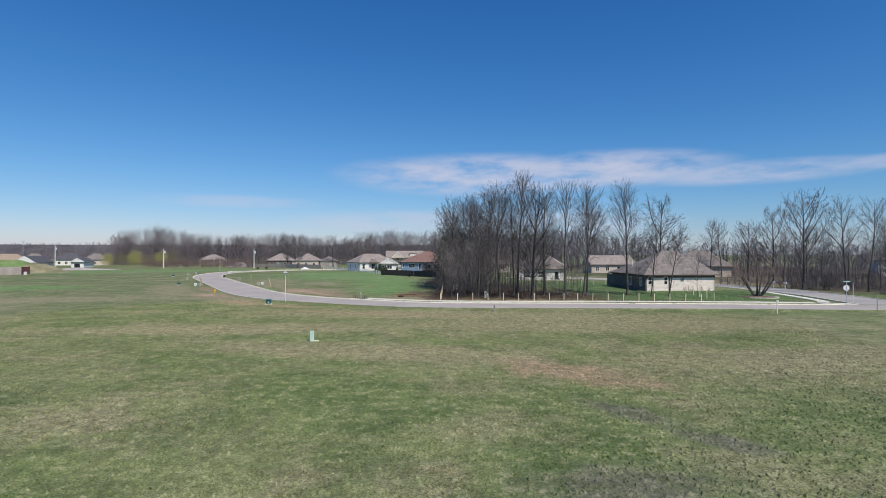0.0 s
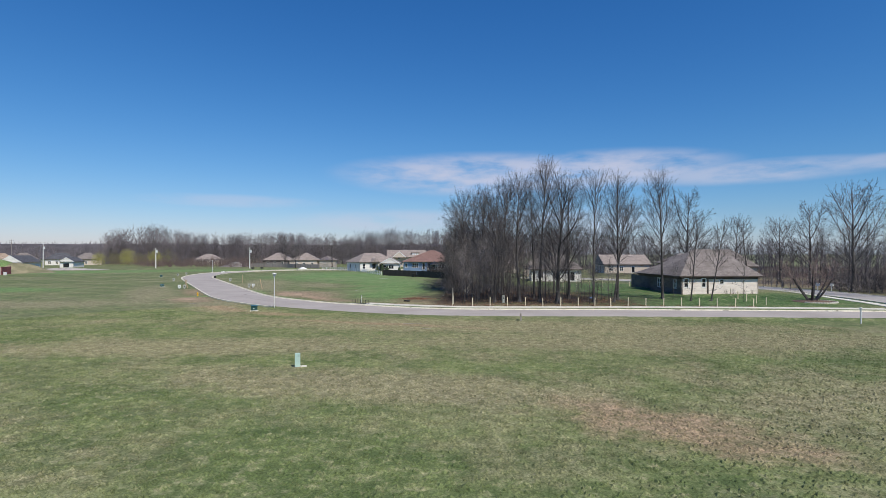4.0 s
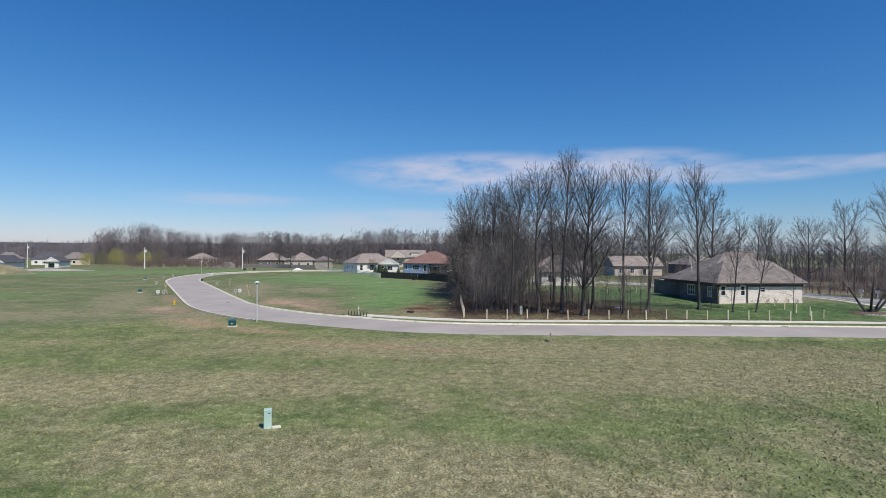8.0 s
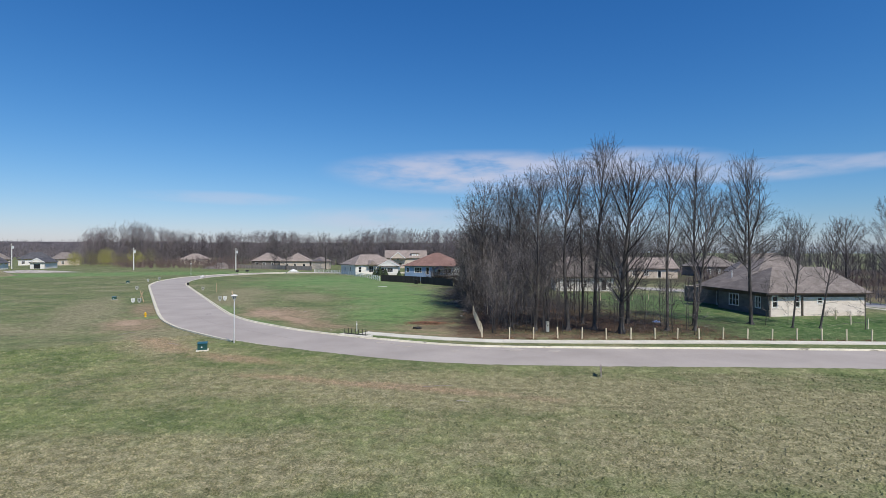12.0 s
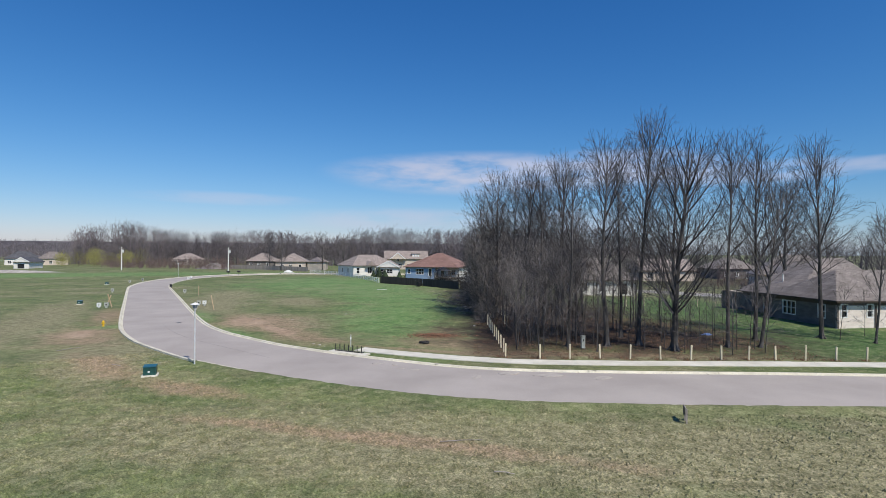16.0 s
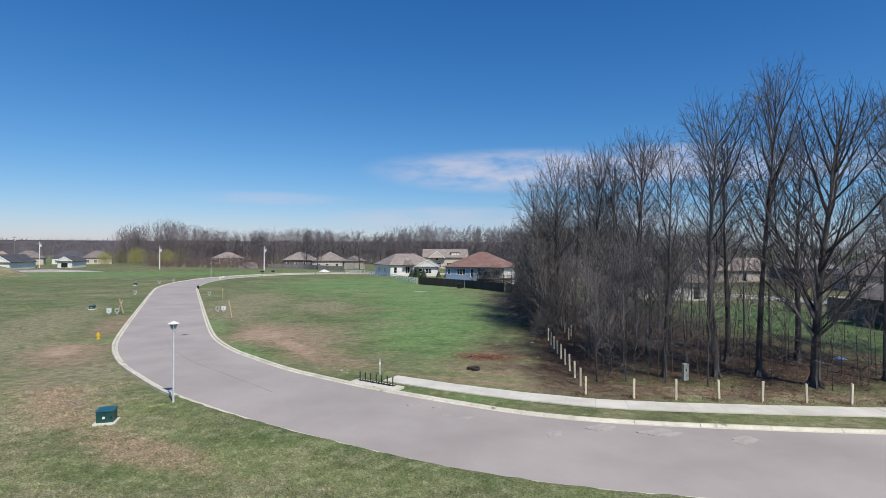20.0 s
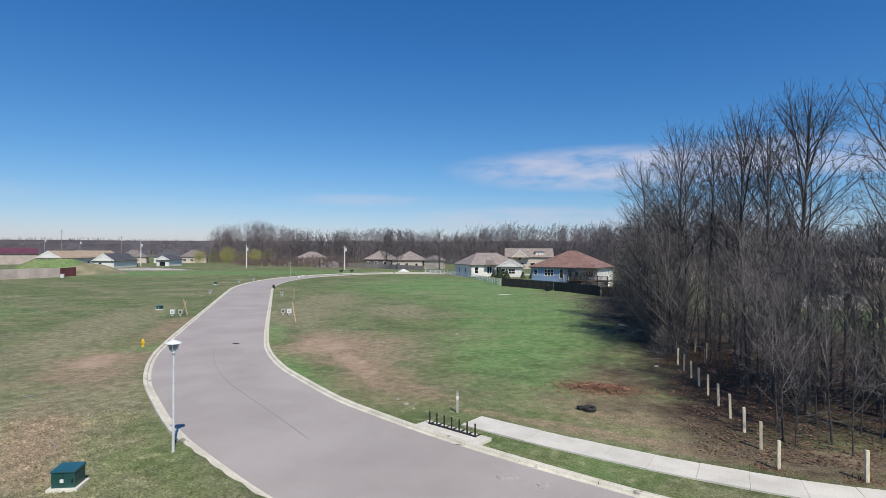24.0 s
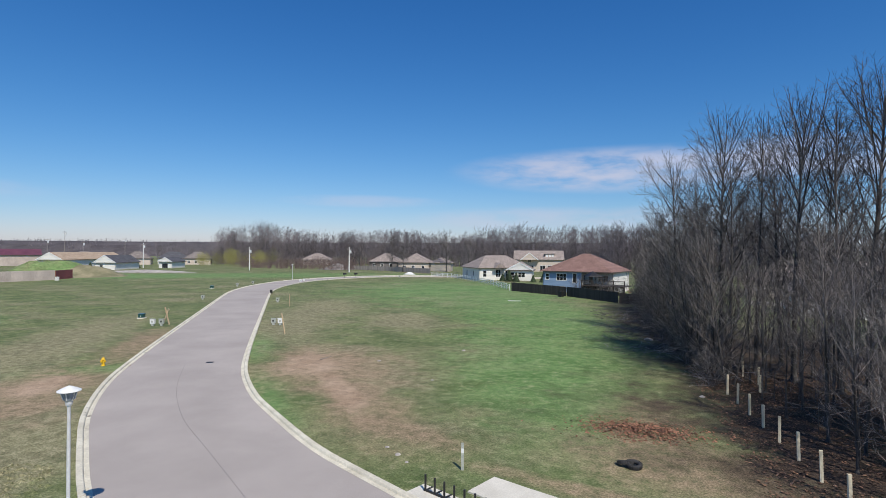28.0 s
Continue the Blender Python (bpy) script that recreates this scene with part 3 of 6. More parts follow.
class Wood:
    """Tapered tubes gathered into one mesh."""

    def __init__(self):
        self.v, self.f = [], []

    def tube(self, pts, r0, r1, n):
        base, k = len(self.v), len(pts)
        for i, p in enumerate(pts):
            d = (pts[min(i + 1, k - 1)] - pts[max(i - 1, 0)])
            d.normalize()
            s = d.orthogonal()
            s.normalize()
            u = d.cross(s)
            r = r0 + (r1 - r0) * i / (k - 1)
            for j in range(n):
                a = math.tau * j / n
                q = p + s * (r * math.cos(a)) + u * (r * math.sin(a))
                self.v.append((q.x, q.y, q.z))
        for i in range(k - 1):
            for j in range(n):
                a, b = base + i * n + j, base + i * n + (j + 1) % n
                self.f.append((a, b, b + n, a + n))

    def mesh(self, name, material):
        me = bpy.data.meshes.new(name)
        me.from_pydata(self.v, [], self.f)
        me.materials.append(material)
        return me


def sweep(rng, p, d, length, steps, up, wobble):
    """A wandering line from p along d, pulled upward."""
    pts, d = [p.copy()], d.normalized()
    for _ in range(steps):
        d = (d + Vector((rng.gauss(0, wobble), rng.gauss(0, wobble), rng.gauss(0, wobble) + up))).normalized()
        p = p + d * (length / steps)
        pts.append(p)
    return pts


def along(pts, s):
    s = min(max(s, 0), 0.9999) * (len(pts) - 1)
    i = int(s)
    return pts[i].lerp(pts[i + 1], s - i), (pts[i + 1] - pts[i]).normalized()


def splay(rng, d, angle, az):
    s = d.orthogonal().normalized()
    u = d.cross(s)
    return d * math.cos(angle) + (s * math.cos(az) + u * math.sin(az)) * math.sin(angle)


def tree_meshes(seed, H, r0, low, limbs, spread, stems=1, lean=0.0, wide=46, sub_gap=0.5, twig_gap=0.34, tips=2, stubs=5, bark="bark", twig="twig", tip_r=0.007, twig_r=0.010, fork=0.0):
    """Trunk and bare crown of one tree, H metres to its topmost twigs. low: where limbs begin; spread: half width of the crown against H."""
    rng = random.Random(seed)
    trunk, crown = Wood(), Wood()

    def tuft(p, d, L, count):
        """A straight twig and the finer ones along it."""
        q = p + d * L
        crown.tube([p, q], twig_r, tip_r * 0.7, 3)
        for k in range(count):
            u = 0.25 + 0.7 * (k + rng.random()) / max(1, count)
            e = splay(rng, d, radians(36 + rng.gauss(0, 8)), rng.random() * 7) + Vector((0, 0, 0.06))
            crown.tube([p.lerp(q, u), p.lerp(q, u) + e * (L * (0.4 + 0.35 * rng.random()))], tip_r, tip_r * 0.5, 3)

    def spray(pts, L, r, first, gap, up):
        """Side branches along a limb, shorter toward its end, each with its twigs."""
        n = max(2, int(L * (1 - first) / gap))
        for k in range(n):
            u = first + (0.99 - first) * (k + rng.random()) / n
            p2, d2 = along(pts, u)
            L2 = min(L, 0.33 + L * (1.03 - u) * (0.34 + 0.34 * rng.random()))
            d3 = splay(rng, d2, radians(38 + rng.gauss(0, 8)), k * 2.4 + rng.random() * 1.6)
            if L2 < 0.75:
                tuft(p2, (d3 + Vector((0, 0, 0.1))).normalized(), L2, tips)
                continue
            sub = sweep(rng, p2, d3, L2, 3, up * 0.6, 0.05)
            crown.tube(sub, max(0.010, r * 0.42 * (1 - 0.6 * u)), twig_r * 0.7, 3)
            m = max(2, int(L2 / twig_gap))
            for j in range(m):
                p4, d4 = along(sub, 0.15 + 0.84 * (j + rng.random()) / m)
                d5 = splay(rng, d4, radians(40 + rng.gauss(0, 8)), j * 2.4 + rng.random() * 2) + Vector((0, 0, 0.05))
                tuft(p4, d5.normalized(), 0.35 + 0.55 * rng.random() * min(1, L2 / 1.6), tips)
        tuft(pts[-1], (pts[-1] - pts[-2]).normalized(), 0.5, tips + 1)

    for s in range(stems):
        az = math.tau * s / stems + rng.random()
        tilt = lean + (0.20 + 0.12 * rng.random() if stems > 1 else 0.0)
        d = Vector((math.cos(az) * math.sin(tilt), math.sin(az) * math.sin(tilt), math.cos(tilt)))
        h = H * (1.0 if s == 0 else 0.72 + 0.25 * rng.random())
        root = Vector((0.22 * math.cos(az), 0.22 * math.sin(az), -0.15)) if stems > 1 else Vector((0, 0, -0.15))
        r = r0 * (1.0 if stems == 1 else 0.62)
        reach = h * 0.91
        line = sweep(rng, root, d, reach, 12, 0.05, 0.020)
        cut = 8
        trunk.tube(line[:cut + 1], r, r * 0.42, 9)
        foot = line[1] - line[0]
        trunk.tube([line[0], line[0] + foot * 0.10, line[0] + foot * 0.35], r * 1.55, r * 0.98, 9)
        for j in range(5):
            a = j * 1.257 + rng.random() * 0.7
            out = Vector((math.cos(a), math.sin(a), 0)) * r
            trunk.tube([line[0] + out * 0.45 + Vector((0, 0, 2.6 * r + 0.15)), line[0] + out * 1.15 + Vector((0, 0, 0.9 * r + 0.15)), line[0] + out * (2.4 + rng.random()) + Vector((0, 0, 0.06))], r * 0.42, r * 0.2, 5)
        crown.tube(line[cut:], r * 0.42, 0.018, 5)
        spray(line[cut:], reach / 3, r * 0.3, 0.2, sub_gap, 0.05)
        for i in range(limbs):
            t = low + (0.93 - low) * ((i + rng.random() * 0.9) / limbs) ** (1.0 + fork)
            p, dd = along(line, t)
            q = (t - low) / (1 - low)
            ang = radians(wide - 20 * q + rng.gauss(0, 7))
            L = h * spread * (1.0 - 0.45 * q) * (0.72 + 0.45 * rng.random()) / math.sin(ang) * 1.05
            L = max(0.9, min(L, (h * 0.965 - p.z) / math.cos(ang * 0.72)))
            lr = max(0.016, min(r * 0.55, 0.010 * L * (0.7 + 0.6 * rng.random()) + 0.2 * r * fork))
            limb = sweep(rng, p, splay(rng, dd, ang, i * 2.4 + rng.random()), L, 7, 0.044, 0.055)
            crown.tube(limb, lr, 0.012, 4)
            spray(limb, L, lr, 0.18, sub_gap, 0.06)
        for _ in range(stubs):
            p, dd = along(line, 0.08 + (low - 0.04) * rng.random())
            L = 0.6 + 1.6 * rng.random()
            stub = sweep(rng, p, splay(rng, dd, radians(72 + rng.gauss(0, 12)), rng.random() * 7), L, 3, 0.02, 0.09)
            crown.tube(stub, 0.018, 0.008, 3)
            spray(stub, L * 0.7, 0.014, 0.3, 0.5, 0.02)
    return trunk.mesh("trunk", M[bark]), crown.mesh("crown", M[twig])


def make_tree(name, meshes, at, turn, scale, label, category="tree", group="", tilt=0.0):
    root = new(name)
    root.matrix_basis = pose(at[0], at[1], gz(*at[:2]), 0, tilt, turn) @ Matrix.Diagonal((scale, scale, scale, 1))
    for key, me in zip(("trunk", "crown"), meshes):
        ob = new(key, me)
        ob.parent = root
    return tagged(root, label, category, group)


YOUNG = [tree_meshes(51 + k, 10.0, 0.075, 0.30, 17, 0.17, wide=46, sub_gap=0.40, twig_gap=0.32, tips=2, stubs=6, twig="scrub", tip_r=0.0075, twig_r=0.0105) for k in range(5)]
THIN = [tree_meshes(71 + k, 6.5, 0.04, 0.32, 10, 0.17, wide=48, tips=2, stubs=4) for k in range(4)]
BUSHY = [tree_meshes(91 + k, 9.5, 0.10, 0.16, 14, 0.23, stems=3, wide=54, sub_gap=0.5, tips=2, stubs=8, twig="scrub", tip_r=0.009) for k in range(3)]
SHRUB = [tree_meshes(111 + k, 3.2, 0.03, 0.05, 6, 0.32, stems=5, wide=56, sub_gap=0.4, tips=2, stubs=3, twig="scrub", bark="scrub") for k in range(3)]
DEEP = [tree_meshes(131 + k, 17.0, 0.17, 0.28, 24, 0.20, wide=50, sub_gap=0.5, tips=2, tip_r=0.010, twig_r=0.013) for k in range(4)]
BROAD = [tree_meshes(151 + k, 17.0, 0.27, 0.20, 24, 0.30, wide=56, sub_gap=0.55, tip_r=0.015, twig_r=0.019, fork=0.3) for k in range(2)]

tall_label = "tall bare woodland tree with fine upright grey-brown branches"
broad_label = "broad bare tree with many upswept limbs at the wood's edge"
slim_label = "slender bare tree with ascending branches at the wood's edge"
# the trees at the front of the wood and on the brick house's lawn: x, y, height, trunk radius, where limbs begin, crown half width, limbs, limb angle, tilt
for k, (x, y, h, r, low, spread, limbs, wide, tilt, label) in enumerate((
        (32.2, 87.2, 19.6, 0.20, 0.38, 0.145, 30, 40, 0, tall_label), (34.3, 84.9, 17.3, 0.28, 0.17, 0.26, 30, 46, 0, broad_label), (29.5, 86.6, 17.8, 0.22, 0.32, 0.20, 28, 48, -2, tall_label),
        (36.8, 92.2, 16.5, 0.22, 0.25, 0.20, 24, 46, 0, tall_label), (39.3, 87.0, 18.1, 0.17, 0.34, 0.13, 26, 42, 2, tall_label), (43.3, 90.8, 18.4, 0.18, 0.33, 0.17, 28, 44, 2, tall_label),
        (42.0, 87.2, 14.4, 0.15, 0.36, 0.20, 22, 42, 8, slim_label), (50.0, 92.6, 18.7, 0.20, 0.30, 0.19, 32, 48, 0, tall_label), (26.2, 85.8, 14.6, 0.17, 0.26, 0.19, 24, 48, 0, slim_label),
        (31.8, 91.4, 16.8, 0.17, 0.40, 0.14, 22, 42, 0, tall_label), (27.6, 101.7, 19.0, 0.23, 0.34, 0.18, 32, 46, 0, tall_label), (24.2, 102.9, 18.0, 0.18, 0.40, 0.16, 28, 42, 0, tall_label),
        (20.9, 107.1, 18.0, 0.20, 0.30, 0.20, 30, 48, 0, tall_label), (22.7, 105.4, 17.4, 0.15, 0.42, 0.12, 22, 40, 0, tall_label), (25.8, 100.6, 16.6, 0.15, 0.42, 0.12, 22, 40, 0, tall_label),
        (19.2, 119.0, 17.2, 0.20, 0.25, 0.21, 28, 50, 0, tall_label), (53.0, 90.2, 11.8, 0.11, 0.34, 0.16, 18, 44, 4, slim_label), (55.6, 90.0, 11.6, 0.11, 0.36, 0.16, 18, 44, 8, slim_label))):
    meshes = tree_meshes(300 + k, h * 1.01, r, low, int(limbs * 1.3), spread * 1.0, wide=wide, sub_gap=0.41, twig_gap=0.29, tips=2, tip_r=0.0064, twig_r=0.009, stubs=9, fork=0.35 if label == broad_label else 0.0)
    make_tree("tree", meshes, (x, y), 0, 1.0, label, "tree", "bare trees of the wood", tilt)
for k, (x, y, s) in enumerate(((59.6, 89.4, 1.1), (51.2, 92.0, 0.8), (54.3, 93.5, 0.7), (41.0, 86.2, 0.8), (37.5, 85.6, 0.6))):
    make_tree("sapling", THIN[k % 4], (x, y), 75 * k, s, "thin bare sapling standing in the lawn", "sapling", "saplings of the wood")

rng = random.Random(5)


def scatter(tries, box_x, box_y, gap, keep):
    """Even random places in a rectangle, no two nearer than gap."""
    out = []
    for _ in range(tries):
        x, y = rng.uniform(*box_x), rng.uniform(*box_y)
        if keep(x, y) and all((x - a) ** 2 + (y - b) ** 2 > gap * gap for a, b in out):
            out.append((x, y))
    return out


def wood_edge(y):
    """Where the wood meets the open lot."""
    return float(np.interp(y, (81, 99, 107, 117, 138, 152, 165), (21.6, 20.6, 19.5, 18.6, 18.1, 18.2, 18.8)))


# the thicket of young trees behind the west fence posts
for k, (x, y) in enumerate(scatter(900, (20.4, 28.3), (83.4, 105), 1.5, lambda x, y: x > wood_edge(y) + 0.5 and x < 28.5 - 0.05 * (y - 84))):
    make_tree("tree", YOUNG[k % 5], (x, y), rng.uniform(0, 360), rng.uniform(0.62, 0.98) * (0.8 if y < 87 else 1.0), "young slender bare tree of the thicket behind the fence posts", "tree", "bare trees of the wood", rng.uniform(-4, 4))
# the deep part of the wood
for k, (x, y) in enumerate(scatter(1200, (16, 34), (104, 160), 3.7, lambda x, y: x > wood_edge(y) + 0.8 and x < 31 - 0.10 * (y - 104))):
    if k % 3 == 2:
        make_tree("tree", BUSHY[k % 9 // 3], (x, y), rng.uniform(0, 360), rng.uniform(0.85, 1.15), "many-stemmed bare thicket tree inside the wood", "tree", "bare trees of the wood")
    else:
        make_tree("tree", DEEP[k % 4], (x, y), rng.uniform(0, 360), rng.uniform(0.72, 0.96), tall_label, "tree", "bare trees of the wood", rng.uniform(-3, 3))
# slim stems standing apart between the wood and the brick house
for k, (x, y) in enumerate(scatter(160, (28.5, 37.5), (92, 122), 2.7, lambda x, y: y > 96 or x < 35)):
    make_tree("tree", YOUNG[k % 5], (x, y), rng.uniform(0, 360), rng.uniform(0.8, 1.1), "slender bare tree inside the wood", "tree", "bare trees of the wood", rng.uniform(-3, 3))
# the brushy edge toward the open lot
for k in range(30):
    y = 101 + k * 2.0
    x = wood_edge(y) + rng.uniform(-0.4, 1.0)
    make_tree("tree", BUSHY[k % 3], (x, y), rng.uniform(0, 360), rng.uniform(0.75, 1.1), "many-stemmed bare thicket tree along the wood's edge", "tree", "bare trees of the wood")
for k in range(34):
    y = 100.5 + k * 1.6 + rng.uniform(-0.5, 0.5)
    x = wood_edge(y) - 0.5 + rng.uniform(-1.0, 1.0)
    make_tree("shrub", SHRUB[k % 3], (x, y), rng.uniform(0, 360), rng.uniform(0.5, 1.0), "leafless tangled grey-brown shrub at the wood's edge", "shrub", "shrubs of the wood")
for k, (x, y) in enumerate(scatter(400, (21.8, 42), (82.8, 98), 1.6, lambda x, y: y > 83.5 or x < 27)):
    make_tree("sapling", THIN[k % 4], (x, y), rng.uniform(0, 360), rng.uniform(0.35, 0.9), "thin bare sapling among the trunks", "sapling", "saplings of the wood")

# big trees beyond the side street and behind the brick house
for k, (x, y, s, src) in enumerate(((86.3, 109.5, 1.12, BROAD), (86.0, 97.0, 0.97, DEEP), (94.2, 104.2, 1.02, DEEP), (92.2, 132, 1.05, BROAD), (92, 143, 0.9, BROAD), (90.4, 162, 1.0, DEEP), (94, 163, 1.0, DEEP), (67, 130, 1.2, BROAD),
                                     (104, 109, 1.0, BROAD), (112, 118, 1.0, DEEP), (118, 108, 1.0, BROAD), (101, 118, 0.8, YOUNG), (124, 100, 1.0, DEEP), (98, 97, 0.8, YOUNG), (108, 99, 0.95, DEEP))):
    make_tree("tree", src[k % len(src)], (x, y), 47 * k, s * (1.0 if k < 8 else 0.75), "large bare spreading tree beyond the side street", "tree", "bare trees by the side street")
for k in range(30):
    x = rng.uniform(87, 122)
    y = 94 + (x - 86) * 0.55 + rng.uniform(-3, 22)
    make_tree("shrub", SHRUB[k % 3], (x, y), rng.uniform(0, 360), rng.uniform(0.5, 1.1), "leafless brush beside the side street", "shrub", "brush by the side street")
for k in range(16):
    x = rng.uniform(90, 130)
    make_tree("tree", DEEP[k % 4], (x, 101 + (x - 84) * 0.45 + rng.uniform(0, 30)), rng.uniform(0, 360), rng.uniform(0.5, 0.9), "slim bare tree in the brush beside the side street", "tree", "bare trees by the side street")
for k in range(7):
    x = rng.uniform(94, 128)
    make_tree("tree", BUSHY[k % 3], (x, 108 + (x - 84) * 0.6 + rng.uniform(0, 26)), rng.uniform(0, 360), rng.uniform(0.5, 0.8), "many-stemmed bare thicket tree beside the side street", "tree", "bare trees by the side street")

# the low ornamental tree in its mulch bed
fruit = tree_meshes(7, 7.4, 0.26, 0.30, 9, 0.24, stems=6, lean=0.40, twig="red_twig", wide=58, sub_gap=0.40, twig_gap=0.28, tips=2, tip_r=0.012, twig_r=0.016, stubs=0)
make_tree("ornamental_tree", fruit, (69.2, 91.0), 30, 1.0, "low spreading ornamental tree with reddish bare twigs", "tree")
bed = thing("mulch_bed", (68.9, 90.0), 10, "brown mulch bed edged with pale stones round the ornamental tree", "mulch bed")
bm = BM()
lathe(bm, [(2.6, -0.05), (2.5, 0.06), (1.5, 0.12), (0.001, 0.15)], 28)
part("mulch", bm, M["mulch"], bed)
for k in range(26):
    a = -2.6 + 3.3 * k / 25
    bm = BM()
    box(bm, -0.13, 0.13, -0.09, 0.09, -0.04, 0.14, 0.02)
    ob = part("edging_stone", bm, M["concrete"], bed)
    ob.matrix_basis = pose(2.6 * math.cos(a), 2.6 * math.sin(a), 0, 0, 0, math.degrees(a) + 90)


def far_trees(name, spots, material, label, limbs=16, thick=1.0):
    """Distant bare woodland: many thin-limbed trees in one mesh."""
    wd = Wood()
    rng2 = random.Random(len(spots))
    for x, y, z, h in spots:
        line = sweep(rng2, Vector((x, y, z - 0.3)), Vector((0, 0, 1)), h, 4, 0.1, 0.06)
        wd.tube(line[:4], 0.13 * thick, 0.05 * thick, 3)
        for i in range(limbs):
            t = 0.10 + 0.87 * (i + rng2.random()) / limbs
            p, d = along(line, t)
            L = h * 0.30 * (1.12 - 0.70 * t) * (0.6 + 0.7 * rng2.random())
            limb = sweep(rng2, p, splay(rng2, d, radians(52 - 18 * t), i * 2.4 + rng2.random()), L, 1, 0.12, 0.08)
            wd.tube(limb, 0.070 * thick, 0.026 * thick, 3)
            for _ in range(3):
                p2, d2 = along(limb, 0.25 + 0.7 * rng2.random())
                wd.tube([p2, p2 + splay(rng2, d2, radians(36), rng2.random() * 7) * L * (0.25 + 0.3 * rng2.random()) + Vector((0, 0, 0.1 * L))], 0.046 * thick, 0.016 * thick, 3)
    ob = new(name, wd.mesh(name, material))
    return tagged(ob, label, "woodland", "", "stuff")


def strip(rng3, line, depth, count, h0, h1, z=0.0):
    c = spline(line, 2.0)
    nn = normals(c)
    out = []
    for _ in range(count):
        i = rng3.randrange(len(c))
        o = depth * rng3.random()
        p = c[i] - nn[i] * o
        out.append((p[0] + rng3.uniform(-1, 1), p[1] + rng3.uniform(-1, 1), z, rng3.uniform(h0, h1) * (0.9 + 0.35 * noise.noise((c[i][0] * 0.025, c[i][1] * 0.025, 7)))))
    return out


r3 = random.Random(77)
far_trees("far_woodland", strip(r3, [(-205, 318), (-150, 345), (-100, 345), (-60, 335), (-25, 330), (15, 310)], 45, 860, 18.5, 22.5), M["far_wood"], "distant bare brown woodland behind the houses")
far_trees("far_woodland", strip(r3, [(10, 300), (40, 296), (70, 290), (108, 284)], 45, 330, 17.5, 21.5), M["far_wood"], "distant bare brown woodland beyond the wood")
far_trees("far_woodland", strip(r3, [(104, 285), (140, 270), (180, 250), (230, 220)], 45, 230, 11, 14), M["far_wood"], "distant bare brown woodland beyond the side street's houses")
far_trees("far_woodland", strip(r3, [(-420, 470), (-330, 470), (-240, 400), (-190, 350)], 60, 420, 13, 19), M["ridge_wood"], "distant grey woodland on the horizon", 12, 1.5)
ridge_line = [(-1000, 380), (-760, 560), (-560, 680), (-360, 740), (-150, 760), (60, 740)]
hill = part("far_hill", ribbon(spline(ridge_line, 30), [(60, -1), (40, 6), (15, 14), (-15, 19), (-50, 20), (-80, -1)]), M["hill"], None, "low wooded ridge on the horizon", smooth=True)
tagged(hill, "", "hill", "", "structure")
far_trees("far_woodland", strip(r3, ridge_line, 80, 1000, 5, 9, 15.5), M["ridge_wood"], "far grey wooded ridge on the horizon", 8, 2.0)
far_trees("far_woodland", [(x + 25, y - 25, 4, h) for x, y, _, h in strip(r3, ridge_line, 30, 300, 10, 14)], M["ridge_wood"], "far grey woodland on the ridge's flank", 10, 2.2)
far_trees("far_woodland", strip(r3, [(150, 230), (200, 190), (240, 150), (270, 100)], 60, 220, 8.5, 12), M["far_wood"], "distant bare brown woodland beyond the side street")
far_trees("undergrowth", strip(r3, [(-185, 300), (-150, 298), (-110, 285), (-95, 275)], 26, 300, 3.0, 6.0), M["red_twig"], "reddish-brown leafless brush along the far lots", 14, 0.8)
far_trees("undergrowth", strip(r3, [(-205, 312), (-150, 338), (-100, 338), (-60, 328), (-25, 322), (15, 302)], 20, 420, 3.5, 8.0), M["far_wood"], "brown undergrowth at the foot of the distant woodland", 14, 1.2)
far_trees("undergrowth", strip(r3, [(-150, 268), (-128, 266), (-105, 262), (-90, 256)], 10, 220, 2.2, 5.0), M["red_twig"], "reddish-brown leafless brush before the far houses", 13, 0.7)
far_trees("far_woodland", strip(r3, [(45, 215), (80, 200), (120, 180), (160, 150), (190, 120)], 40, 300, 4.5, 7.5), M["far_wood"], "bare brown woodland behind the side street", 16, 0.55)
far_trees("undergrowth", strip(r3, [(87, 104), (100, 110), (122, 106), (150, 98)], 34, 330, 1.8, 4.2), M["scrub"], "brown leafless brush beside the side street", 12, 0.45)
far_trees("undergrowth", strip(r3, [(70, 165), (100, 150), (130, 130), (150, 110)], 40, 260, 2.6, 6.0), M["red_twig"], "brown undergrowth beyond the side street", 14, 0.55)
for x, y, h in ((-72, 268, 15), (-47, 262, 17), (-90, 275, 13), (-35, 250, 14), (-62, 255, 12)):
    make_tree("tree", BROAD[int(h) % 2], (x, y), h * 40, h / 17.5, "large bare tree between the far houses", "tree")
for k in range(6):
    x, y = -178 + 5.4 * k, 282 + 3.6 * k
    root = make_tree("willow", THIN[k % 3], (x, y), 90 * k, 0.9 + 0.12 * (k % 3), "willow flushed with yellow-green spring leaf", "tree", "willows along the far lots")
    verts, faces = [], []
    for _ in range(1700):
        u, a, f = rng.uniform(-1, 1), rng.uniform(0, math.tau), rng.random() ** 0.5
        r = 4.0 * math.sqrt(1 - u * u) * f * (1 + 0.2 * math.sin(3 * a + k))
        p, s = Vector((r * math.cos(a), r * math.sin(a), 4.0 + 4.0 * u * f + rng.gauss(0, 0.5))), rng.uniform(0.07, 0.17)
        if p.z < 0.4:
            continue
        q = len(verts)
        verts += [(p.x - s * 0.5, p.y, p.z), (p.x + s * 0.5, p.y + s * 0.3, p.z + 0.1), (p.x + s * 0.2, p.y + s * 0.2, p.z - s * 3)]
        faces.append((q, q + 1, q + 2))
    part("leaves", (verts, faces), M["willow"], root)

# ---- houses ----


